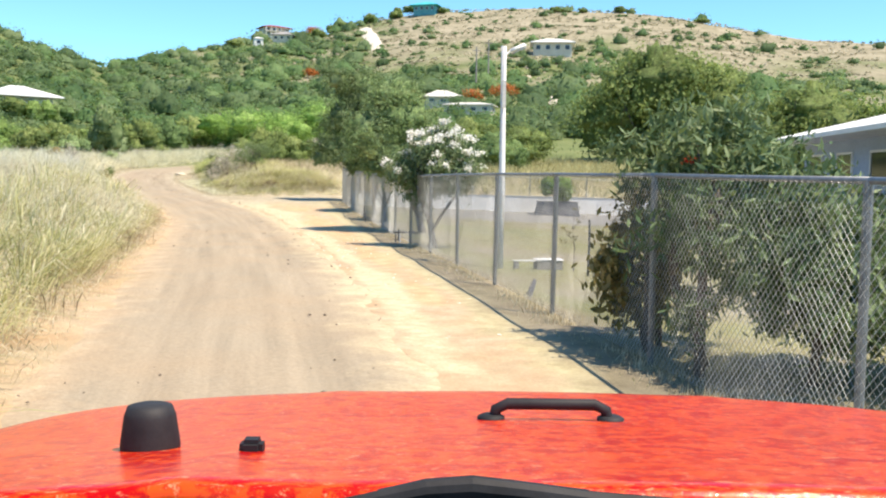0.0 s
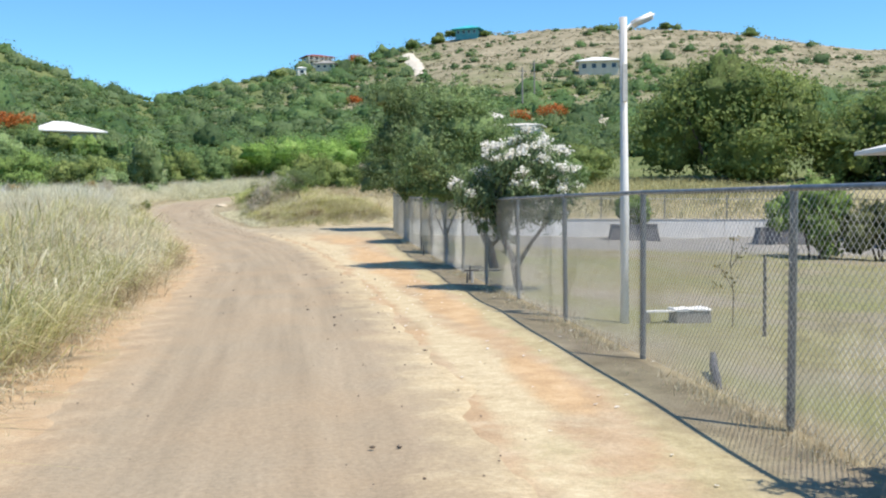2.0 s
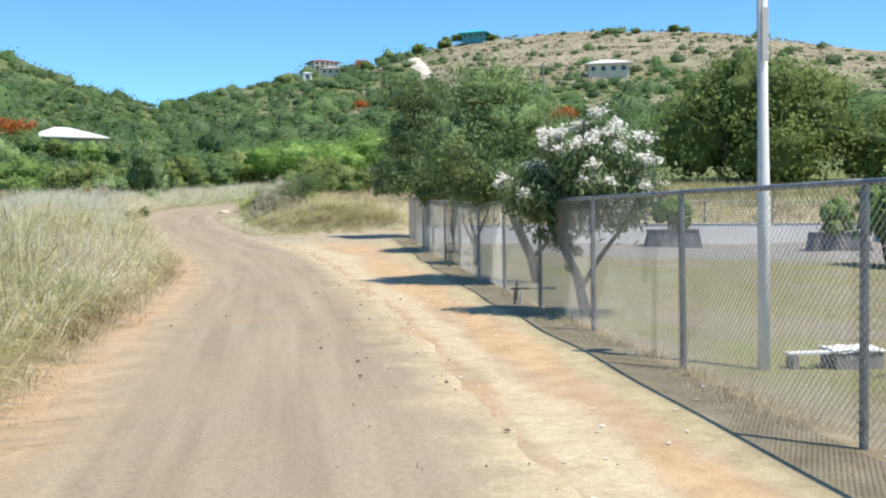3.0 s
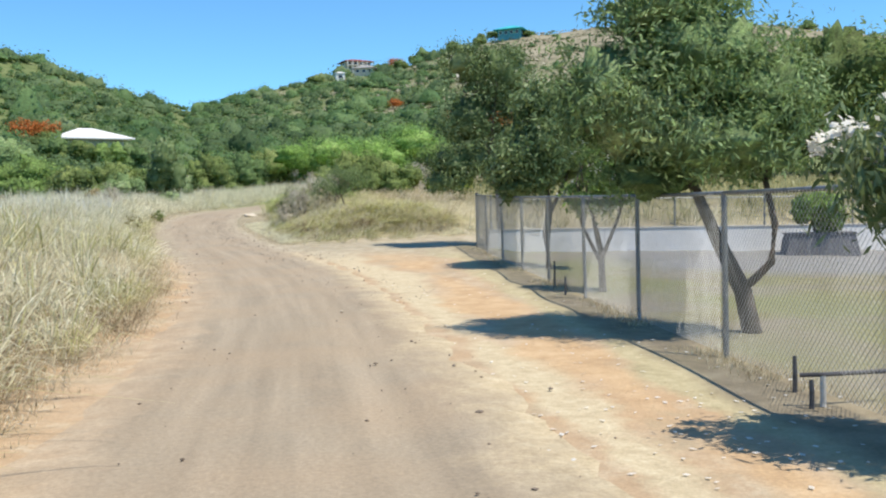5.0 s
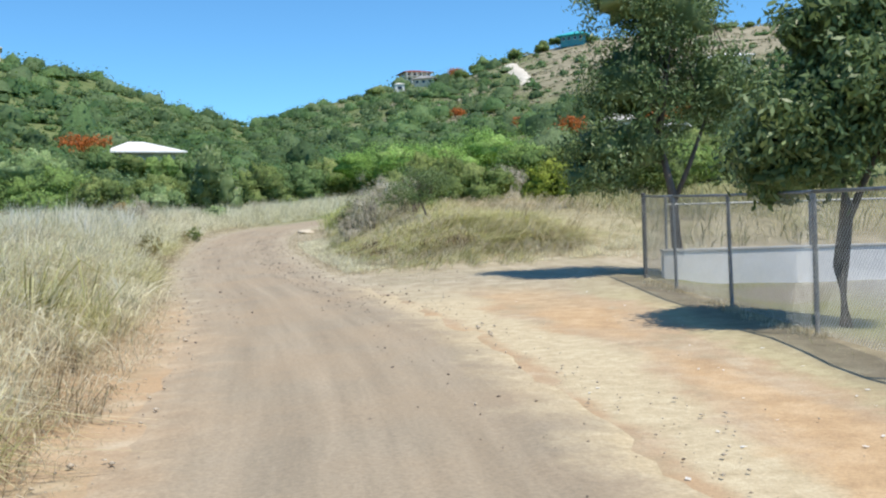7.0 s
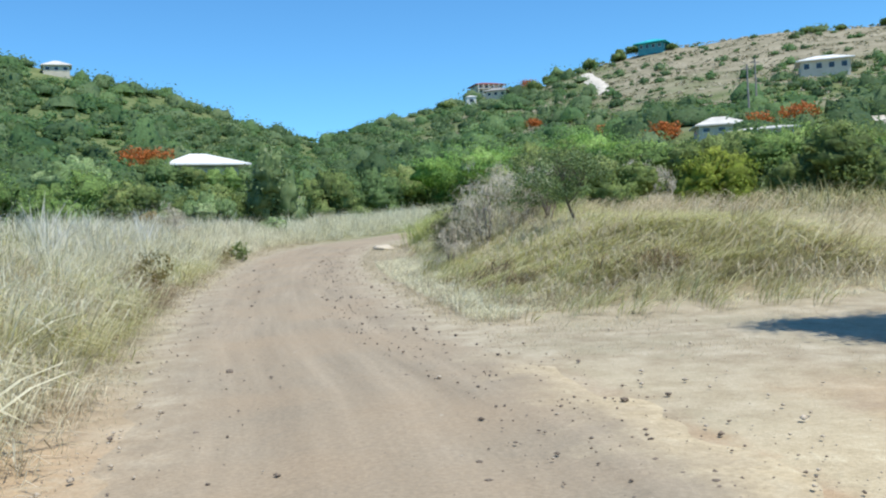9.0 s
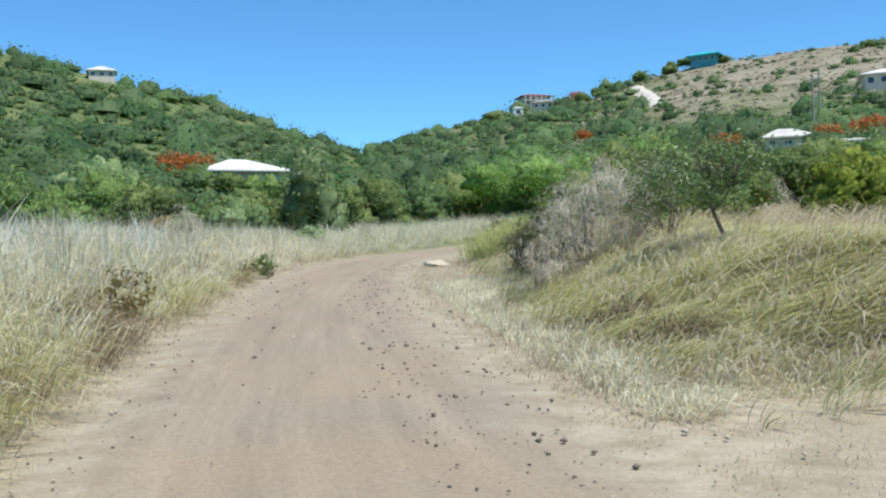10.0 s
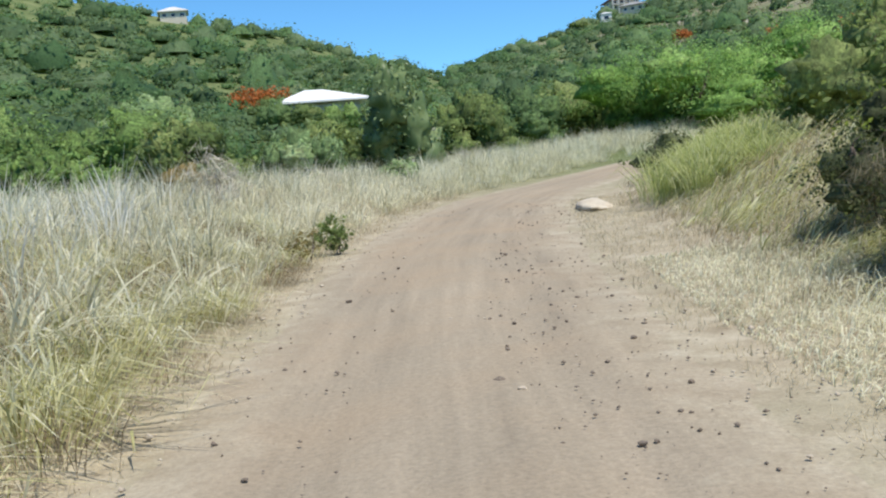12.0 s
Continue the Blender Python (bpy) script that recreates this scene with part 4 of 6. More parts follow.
tree("round_tree", (0.82, 34.6), [[(0, 0, -0.15, 0.12), (-0.05, 0.0, 0.8, 0.10), (0.05, 0.0, 1.5, 0.085), (0.0, 0.0, 2.2, 0.07)], [(0.0, 0.0, 1.2, 0.05), (0.3, 0.1, 1.8, 0.045), (0.6, 0.1, 2.4, 0.035)]],
     [(-0.45, 0.2, 2.6, 1.05, 1.2, 0.8), (0.45, -0.1, 3.1, 1.15, 1.2, 0.95), (0.05, 0.1, 3.95, 0.9, 1.0, 0.7), (0.95, 0.0, 2.4, 0.75, 0.9, 0.6), (-0.7, 0.1, 1.95, 0.6, 0.8, 0.35)],
     0.13, 28000, 230, L_GLOSS, "rounded olive-green tree inside the fence", seed=8, droop=0.7, long=2.6, spread=0.21, shell=0.78, core=0.62)
tree("tall_feathery_tree", (0.9, 42.6), [[(0, 0, -0.15, 0.13), (-0.08, 0.0, 0.9, 0.11), (-0.12, 0.0, 1.8, 0.09), (-0.35, 0.0, 2.9, 0.06)], [(-0.1, 0.0, 1.6, 0.06), (0.3, 0.1, 2.4, 0.05), (0.7, 0.1, 3.4, 0.03)]],
     [(-1.5, 0.2, 2.75, 1.0, 1.2, 0.85), (-0.6, 0.3, 2.9, 0.9, 1.0, 0.8), (-0.9, 0.1, 4.2, 1.15, 1.3, 1.1), (0.1, 0.0, 5.6, 1.25, 1.3, 1.2), (0.9, -0.1, 4.0, 1.0, 1.2, 1.0), (-1.0, 0.2, 6.0, 0.95, 1.0, 0.85), (-1.9, 0.1, 2.2, 0.7, 0.8, 0.45)],
     0.12, 30000, 260, L_GLOSS, "tall feathery green tree at the fence corner", seed=9, droop=0.7, long=3.2, spread=0.21, shell=0.78, core=0.56)


# shrubs, thorn trees and thickets round the grassland: x, y, half width, height
def bush(name, x, y, w, h, material, label, seed, leaf=0.14, dense=1.0, bark=BARK, category="bush", trunk=0.0, droop=0.2, group="roadside bushes", long=1.9, core=0.66):
    g = np.random.default_rng(seed)
    blobs = []
    for _ in range(9):
        a, q = g.uniform(0, 6.28), g.uniform(0.25, 0.62) * w
        s = g.uniform(0.40, 0.60)
        blobs.append((q * math.cos(a), q * math.sin(a), trunk + (h - trunk) * g.uniform(0.18, 0.62), w * s, w * s, (h - trunk) * g.uniform(0.28, 0.40)))
    blobs.append((0, 0, trunk + (h - trunk) * 0.60, w * 0.55, w * 0.55, (h - trunk) * 0.40))
    stems = []
    for _ in range(3):
        a = g.uniform(0, 6.28)
        stems.append([(0.12 * math.cos(a), 0.12 * math.sin(a), -0.15, 0.014 + 0.011 * h), (0.2 * w * math.cos(a), 0.2 * w * math.sin(a), trunk + 0.22 * h, 0.010 + 0.008 * h), (0.35 * w * math.cos(a), 0.35 * w * math.sin(a), trunk + 0.45 * (h - trunk), 0.008 + 0.005 * h)])
    count = int(dense * min(90 * w * h / leaf, 15000 if math.hypot(x, y) < 100 else 4500))
    return tree(name, (x, y), stems, blobs, leaf, count, min(420, int(60 + 18 * w * h)), material, label, category, bark, seed, droop, long, spread=0.19, shell=0.8, group=group, twigs=18, core=core, hold=0.7)


for k, (x, y, q) in enumerate(((-4.3, 53.95, 0.78), (-4.6, 58.2, 0.85))):
    tree("thorn_tree", (x, y), [[(0.05, 0, -0.1, 0.05 * q), (-0.08, 0, 0.45 * q, 0.042 * q), (-0.22, 0.05, 0.95 * q, 0.034 * q), (-0.28, 0.05, 1.3 * q, 0.025 * q)], [(-0.2, 0.03, 0.88 * q, 0.022 * q), (0.1, 0.1, 1.3 * q, 0.015 * q)]],
         [(-1.1 * q, 0.1, 1.55 * q, 0.9 * q, 0.9 * q, 0.35 * q), (0.1, 0, 1.95 * q, 1.0 * q, 0.9 * q, 0.42 * q), (0.8 * q, 0.1, 1.7 * q, 0.8 * q, 0.8 * q, 0.35 * q), (-0.4, -0.2, 1.3 * q, 1.0 * q, 0.8 * q, 0.35 * q), (-1.5 * q, 0.2, 1.05 * q, 0.7 * q, 0.7 * q, 0.35 * q), (-0.5, 0.1, 2.2 * q, 0.7 * q, 0.7 * q, 0.3 * q)],
         0.068, 5200 if k == 0 else 3000, 110, L_GLOSS, "spreading thorn tree with fine dark leaves in dry grass", seed=21 + k, droop=0.0, long=2.6, spread=0.24, shell=0.7, group="thorn trees", twigs=60)
TWIG = dict(long=26.0, droop=-1.3, core=0.0)
bush("dry_bush", -6.25, 56.6, 1.25, 2.35, L_DRY, "leafless grey-brown bush beside the road", 23, 0.24, 3.2, PALEBARK, **TWIG)
bush("dry_bush", -5.3, 57.2, 1.0, 2.2, L_DRY, "leafless grey-brown bush beside the road", 24, 0.24, 3.2, PALEBARK, **TWIG)
bush("dry_bush", -7.15, 55.4, 0.75, 1.5, L_DRY, "leafless grey-brown bush beside the road", 25, 0.22, 3.2, PALEBARK, **TWIG)
bush("tangled_bush", -6.95, 58.6, 1.1, 1.5, L_BRUSH, "tangled dead brown brush overhanging the verge", 26, 0.20, 2.6, **TWIG)
bush("dark_bush", -6.9, 58.2, 1.1, 1.5, L_THICKET, "dense dark green bush crowding the road", 227, 0.05, 0.8, core=0.35)
bush("dark_bush", -7.0, 60.5, 1.25, 1.8, L_THICKET, "dense dark green bush crowding the road", 228, 0.05, 0.8, core=0.35)
bush("leafy_bush", -6.6, 60.6, 1.0, 1.5, L_YELLOW, "loose yellow-green bush behind the dead brush", 226, 0.07, 0.5, core=0.0)
bush("tangled_bush", -4.9, 56.4, 0.9, 1.5, L_BRUSH, "tangled dead brown brush overhanging the verge", 27, 0.20, 2.2, **TWIG)
bush("dark_bush", -4.6, 61.4, 1.4, 2.1, L_OLIVE, "dense dark green bush crowding the road", 126, 0.08, 0.7, core=0.0)
bush("dark_bush", -8.4, 77.0, 1.4, 1.5, L_THICKET, "dense dark green bush crowding the road", 127, 0.08, 1.2, core=0.4)
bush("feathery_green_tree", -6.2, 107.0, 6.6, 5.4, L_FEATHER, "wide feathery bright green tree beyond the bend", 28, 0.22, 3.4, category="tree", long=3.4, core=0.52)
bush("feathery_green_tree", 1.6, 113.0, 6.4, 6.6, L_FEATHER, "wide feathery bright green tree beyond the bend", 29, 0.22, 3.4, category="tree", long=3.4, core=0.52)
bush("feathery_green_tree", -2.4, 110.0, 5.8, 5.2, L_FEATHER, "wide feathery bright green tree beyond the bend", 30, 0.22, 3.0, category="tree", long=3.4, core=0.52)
bush("olive_thicket", -4.4, 70.0, 2.4, 3.2, L_OLIVE, "olive thicket behind tall grass at the bend", 128, 0.14, 1.1)
bush("yellow_bush", 1.5, 66.0, 1.7, 2.5, L_YELLOW, "low yellow-green bush at the road edge", 31, 0.16, 1.0)
bush("green_bush", -2.0, 69.0, 2.2, 2.6, L_OLIVE, "rounded olive-green bush in the dry grass", 32, 0.15)
bush("green_bush", 7.0, 70.0, 3.0, 3.4, L_OLIVE, "rounded olive-green bush in the dry grass", 33, 0.17)
bush("green_bush", 13.0, 66.0, 3.0, 3.2, L_DARK, "rounded dark green bush in the dry grass", 34, 0.17)
bush("green_bush", 17.0, 74.0, 3.6, 4.0, L_OLIVE, "rounded olive-green bush in the dry grass", 35, 0.19)
bush("dry_bush", 0.0, 73.0, 2.2, 2.4, L_DRY, "leafless grey-brown bush beside the road", 36, 0.4, 4.0, PALEBARK, **TWIG)
for k, (x, y, w, h, m) in enumerate([(-19.6, 92.0, 2.6, 6.0, L_GLOSS), (-17.6, 101.0, 2.8, 4.6, L_OLIVE), (-26.8, 81.5, 3.4, 4.4, L_FRESH), (-33.5, 77, 3.6, 4.6, L_DARK), (-39, 72, 3.8, 4.2, L_OLIVE), (-46, 74, 4.4, 4.6, L_DARK),
                                      (-22.6, 77, 2.2, 3.0, L_OLIVE), (-24.6, 72.5, 1.9, 2.3, L_FRESH), (-29.5, 72, 2.4, 2.9, L_DARK), (-22.5, 90, 2.6, 3.2, L_OLIVE), (-30, 90, 3.8, 4.6, L_DARK), (-37, 88, 4.0, 5.4, L_FRESH), (-15.0, 107, 2.8, 4.6, L_DARK), (-13.0, 115, 3.2, 4.6, L_OLIVE), (-21.5, 104, 3.2, 4.4, L_FRESH), (-26, 101, 3.4, 3.6, L_OLIVE), (-35, 100, 4.2, 5.6, L_GREY), (-44, 88, 4.4, 5.2, L_OLIVE), (-52, 84, 4.6, 5.0, L_GREY),
                                      (-20.2, 80.5, 1.7, 2.6, L_GREY), (-34, 68.5, 2.2, 2.6, L_OLIVE), (3.5, 90, 3.4, 4.2, L_FRESH), (-10.5, 112, 3.4, 4.4, L_OLIVE), (6.0, 85, 3.6, 4.0, L_OLIVE), (11.0, 84, 4.0, 4.2, L_FRESH), (-3, 118, 4.2, 5.2, L_DARK), (10, 96, 4.2, 4.4, L_OLIVE), (17, 96, 4.2, 4.4, L_OLIVE), (-45.2, 148.0, 3.2, 4.2, L_DARK), (-42.0, 146.5, 3.0, 3.9, L_OLIVE), (-38.9, 147.0, 3.0, 4.1, L_FRESH), (-36.0, 150.0, 2.8, 4.0, L_DARK), (-47.5, 151.0, 2.8, 3.8, L_OLIVE), (-37.4, 148.6, 2.6, 4.4, L_FRESH)]):
    bush("field_bush", x, y, w, h, m, "tall green bush at the far side of the grass", 50 + k, 0.22, 0.85 if y < 92 else 0.5, group="bushes at the edge of the grass")
for k, (x, y, w, h, m) in enumerate(((-17.8, 84.5, 1.1, 1.2, L_GREY), (-18.6, 78.0, 1.0, 1.0, L_DRY), (-20.8, 74.6, 1.3, 1.3, L_OLIVE), (-22.2, 70.4, 1.1, 1.0, L_DRY), (-26.6, 69.0, 1.4, 1.4, L_GREY), (-31.4, 67.2, 1.3, 1.2, L_DRY),
                                      (-36.4, 65.6, 1.6, 1.5, L_OLIVE), (-40.4, 67.0, 1.5, 1.5, L_DARK), (-16.4, 93.0, 1.2, 1.3, L_DRY), (-15.2, 99.5, 1.4, 1.5, L_OLIVE), (-28.2, 66.4, 0.9, 0.9, L_BRUSH), (-33.0, 64.6, 1.0, 1.0, L_BRUSH))):
    if m in (L_DRY, L_BRUSH):
        bush("low_bush", x, y, w, h, m, "low leafless bush at the edge of the grass", 240 + k, 0.3, 2.2, PALEBARK, group="bushes at the edge of the grass", **TWIG)
    else:
        bush("low_bush", x, y, w, h, m, "low leafy bush at the edge of the grass", 240 + k, 0.14, 0.9, group="bushes at the edge of the grass")
bush("brown_bush", -17.9, 67.8, 1.1, 1.7, L_DRY, "low dead grey-brown bush in pale grass", 80, 0.36, 2.4, PALEBARK, **TWIG)
bush("brown_bush", -21.8, 60.5, 1.0, 1.3, L_BRONZE, "low dark brown bush in pale grass", 81, 0.14, 0.9)
bush("brown_bush", -19.2, 69.6, 1.0, 1.3, L_BRONZE, "low dark brown bush in pale grass", 84, 0.14, 0.9)
bush("brown_bush", -13.25, 52.8, 0.55, 1.0, L_BRONZE, "low dark brown bush in pale grass", 85, 0.07, 1.1, core=0.0)
bush("brown_bush", -14.85, 64.4, 0.5, 0.7, L_BRONZE, "low dark brown bush in pale grass", 86, 0.06, 1.2, core=0.0)
bush("weed_clump", -14.75, 65.8, 0.45, 0.95, L_OLIVE, "leafy green weed in the dry verge", 83, 0.06, 2.4, core=0.0)

# big trees beyond the yard and the house
bush("large_spreading_tree", 32, 80, 9.2, 12.2, L_OLIVE, "large spreading olive-green tree beyond the yard", 90, 0.40, 1.8, category="tree", trunk=0.0, group="trees beyond the yard")
bush("large_spreading_tree", 44, 74, 7.5, 8.5, L_OLIVE, "large spreading olive-green tree beyond the yard", 91, 0.40, 0.9, category="tree", trunk=0.0, group="trees beyond the yard")
bush("large_spreading_tree", 49, 62, 7.0, 8.0, L_FRESH, "large bright green tree beyond the house", 92, 0.40, 0.9, category="tree", trunk=0.0, group="trees beyond the yard")
bush("large_spreading_tree", 58, 72, 7.5, 11.0, L_OLIVE, "large spreading olive-green tree beyond the yard", 93, 0.44, 0.9, category="tree", trunk=0.0, group="trees beyond the yard")
for k, (x, y) in enumerate(((10.3, 40.0), (15.7, 37.2))):
    shrub = bush("potted_bush", x, y, 0.95, 1.6, L_FRESH, "leafy green bush growing in a grey planter", 194 + k, 0.12, 0.6, group="garden plants")
    shrub.location.z += 0.55
bush("garden_bush", 12.4, 28.5, 1.5, 2.9, L_FRESH, "tall bright green garden bush by the low wall", 97, 0.3, 1.0, group="garden plants", droop=0.6, long=3.2)
bush("garden_bush", 13.9, 27.2, 1.6, 2.0, L_THICKET, "leafy dark green garden bush by the low wall", 95, 0.14, 1.0, group="garden plants")
bush("garden_bush", 15.4, 23.6, 1.6, 2.2, L_THICKET, "leafy dark green garden bush by the low wall", 96, 0.16, 1.0, group="garden plants")

# flame trees on the slopes
for k, (eye, a, e, w, h) in enumerate([(EYE_B, 3.06, 8.75, 4.8, 5.4), (EYE_B, 3.13, 6.55, 3.0, 3.2), (EYE_B, -20.2, 5.2, 4.2, 3.2), (EYE_B, 10.9, 5.25, 3.6, 3.4), (EYE_B, 7.6, 5.6, 3.0, 3.2), (EYE_B, 16.6, 5.5, 3.0, 2.8), (EYE_A, 14.0, 4.6, 3.6, 3.6)]):
    x, y, z = on_slope(eye, a, e)
    bush("flame_tree", x, y, w, h, ORANGE, "orange-red blossoming flame tree on the slope", 110 + k, 0.42, 0.45, core=0.0, category="tree", trunk=0.8, group="flame trees")
# round trees along the ridge
g = np.random.default_rng(5)
for k in range(15):
    a = float(g.uniform(-3, 10)) if k < 10 else float(g.uniform(10, 30))
    r = float(np.interp(a, FAR_A, FAR_R)) - g.uniform(0, 10)
    bush("ridge_tree", HUB[0] + r * math.sin(radians(a)), HUB[1] + r * math.cos(radians(a)), g.uniform(2.2, 4.6), g.uniform(3.0, 4.6) if k < 10 else g.uniform(1.6, 2.8), L_OLIVE, "dark round tree on the ridge", 130 + k, 0.55, 0.6, category="tree", trunk=0.2, group="ridge trees", core=0.74)

# ---- street lamp ----
lx, ly = 0.82, 12.25
lamp = thing("street_lamp", (lx, ly, float(height(lx, ly))), "white-painted steel lamp post with a flat lantern", "street lamp")
bm = bmesh.new()
tube(bm, [(0, 0, -0.2), (0.01, 0, 1.4), (0.0, 0, 4.07)], [0.066, 0.062, 0.052], 12)
part("pole", bm, WHITEPAINT, lamp, smooth=True)
bm = bmesh.new()
tube(bm, [(0, 0, 3.87), (0.06, 0.0, 3.93), (0.13, 0, 3.99)], [0.022, 0.022, 0.02], 8)
part("bracket", bm, WHITEPAINT, lamp)
bm = bmesh.new()
box(bm, -0.16, 0.16, -0.10, 0.10, -0.045, 0.045, 0.03)
bmesh.ops.transform(bm, matrix=pose(0.26, 0, 4.04, 0, -24, 0), verts=bm.verts)
part("lantern", bm, WHITEPAINT, lamp, "white lantern housing", True)
bm = bmesh.new()
box(bm, -0.13, 0.13, -0.08, 0.08, -0.056, -0.046, 0.004)
bmesh.ops.transform(bm, matrix=pose(0.26, 0, 4.04, 0, -24, 0), verts=bm.verts)
part("lens", bm, CONCRETE, lamp, "frosted lens")
bm = bmesh.new()
box(bm, -0.035, 0.035, -0.075, -0.05, 2.95, 3.45, 0.006)
part("cover_plate", bm, CONCRETE, lamp, "pale plate on the pole")

# ---- grey concrete block and a plank in the yard ----
BLOCKGREY = surface("grey_block", [(0.3, (0.21, 0.20, 0.185)), (0.7, (0.33, 0.315, 0.29))], 9.0, 0.9, grain=60.0, bumpy=0.5, dist=0.004)
block = thing("concrete_block", (1.66, 12.35, float(height(1.66, 12.35))), "grey concrete block with a rough pale top on the lawn", "concrete block", turn=-3)
bm = bmesh.new()
box(bm, -0.13, 0.36, -0.17, 0.17, -0.03, 0.165, 0.014)
part("body", bm, BLOCKGREY, block)
bm = bmesh.new()
box(bm, -0.135, 0.365, -0.175, 0.175, 0.167, 0.19, 0.0)
bmesh.ops.subdivide_edges(bm, edges=bm.edges[:], cuts=6, use_grid_fill=True)
q = np.random.default_rng(41)
for v in bm.verts:
    v.co += Vector((q.uniform(-0.012, 0.012), q.uniform(-0.012, 0.012), q.uniform(-0.002, 0.016)))
part("crust", bm, WHITEPAINT, block, "rough pale mortar on the block")
plank = thing("plank", (1.38, 12.30, float(height(1.38, 12.30))), "thin bleached plank propped on a stone beside the block", "plank", turn=-3)
bm = bmesh.new()
box(bm, -0.30, 0.145, -0.06, 0.06, 0.15, 0.172, 0.004)
part("board", bm, WHITEPAINT, plank)
bm = bmesh.new()
box(bm, -0.28, -0.19, -0.07, 0.07, -0.03, 0.15, 0.02)
part("prop", bm, BLOCKGREY, plank, "small grey stone under the plank")

# concrete planters in front of the low wall, each with a bush standing in it
SLATE = surface("grey_planter", [(0.3, (0.13, 0.13, 0.14)), (0.7, (0.23, 0.23, 0.24))], 2.0, 0.85)
for k, (x, y) in enumerate(((10.3, 40.0), (15.7, 37.2))):
    z = float(height(x, y))
    pot = thing("planter", (x, y, z), "sloping-sided grey concrete planter against the white wall", "planter", "planters", turn=-12)
    bm = bmesh.new()
    box(bm, -0.95, 0.95, -0.45, 0.45, -0.05, 0.62)
    for v in bm.verts:
        if v.co.z < 0.3:
            v.co.x *= 1.15
            v.co.y *= 1.1
    part("box", bm, SLATE, pot)
    bm = bmesh.new()
    box(bm, -0.98, 0.98, -0.48, 0.48, 0.623, 0.68, 0.01)
    part("lip", bm, SLATE, pot)

# a dying sapling by the concrete block
sap = thing("dead_sapling", (1.97, 11.42, float(height(1.97, 11.42))), "thin dying sapling with a few shrivelled leaves", "sapling")
bm = bmesh.new()
tube(bm, [(0, 0, -0.05), (0.02, 0.01, 0.4), (-0.03, 0.0, 0.8), (0.03, 0.02, 1.15)], [0.012, 0.010, 0.007, 0.003], 7)
tube(bm, [(0.0, 0.01, 0.5), (-0.12, 0.02, 0.72), (-0.2, 0.0, 0.78)], [0.006, 0.004, 0.002], 6)
tube(bm, [(-0.02, 0.0, 0.75), (0.1, -0.02, 0.95), (0.17, 0.0, 0.98)], [0.005, 0.004, 0.002], 6)
part("stem", bm, BARK, sap)
q = np.random.default_rng(42)
c = np.repeat(np.array([(-0.2, 0, 0.76), (0.17, 0, 0.97), (0.03, 0.02, 1.12), (-0.1, 0.02, 0.68), (0.08, 0, 0.9), (0.01, 0, 0.62), (-0.22, 0, 0.55)]), 7, 0) + q.normal(size=(49, 3)) * 0.035
v, f = leaf_quads(c, 0.07, q, 2.4, 1.0)
obj("foliage", array_mesh("foliage", v, f), L_BRONZE, sap)

# stakes by the fence
for k, (x, y, h) in enumerate([(-0.14, 29.3, 0.48), (-0.2, 28.1, 0.32), (-0.15, 19.5, 0.3), (1.9, 10.4, 0.95), (-0.3, 18.9, 0.22)]):
    st = thing("stake", (x, y, float(height(x, y))), "thin weathered stake standing beside the fence", "stake", "stakes")
    bm = bmesh.new()
    tube(bm, [(0, 0, -0.1), (0.01, 0.005, h * 0.6), (0.015, 0.02, h)], [0.022, 0.02, 0.017], 7)
    part("shaft", bm, DARKPOST, st)

# ---- houses ----
ROOFW = surface("white_roof", [(0.3, (0.66, 0.66, 0.64)), (0.7, (0.80, 0.80, 0.78))], 0.6, 0.6, bumpy=0.05)
ROOFC = surface("weathered_pale_roof", [(0.3, (0.50, 0.48, 0.43)), (0.7, (0.66, 0.63, 0.57))], 0.6, 0.7, bumpy=0.05)
ROOFT = surface("teal_roof", [(0.3, (0.02, 0.34, 0.38)), (0.7, (0.05, 0.50, 0.52))], 0.5, 0.6, bumpy=0.05)
ROOFR = surface("red_brown_roof", [(0.3, (0.20, 0.06, 0.045)), (0.7, (0.32, 0.11, 0.085))], 0.5, 0.7, bumpy=0.1)
ROOFG = surface("grey_roof", [(0.3, (0.24, 0.23, 0.22)), (0.7, (0.36, 0.35, 0.33))], 0.5, 0.7, bumpy=0.1)
WALLT = surface("teal_render", [(0.3, (0.06, 0.26, 0.30)), (0.7, (0.10, 0.34, 0.37))], 0.5, 0.8, bumpy=0.1)
WALLW = surface("white_render", [(0.3, (0.62, 0.61, 0.58)), (0.7, (0.76, 0.75, 0.72))], 0.5, 0.85, bumpy=0.1)
WALLB = surface("blue_render", [(0.3, (0.30, 0.38, 0.50)), (0.7, (0.40, 0.48, 0.60))], 0.5, 0.85, bumpy=0.1)
WALLC = surface("cream_render", [(0.3, (0.50, 0.45, 0.36)), (0.7, (0.63, 0.57, 0.47))], 0.5, 0.85, bumpy=0.1)


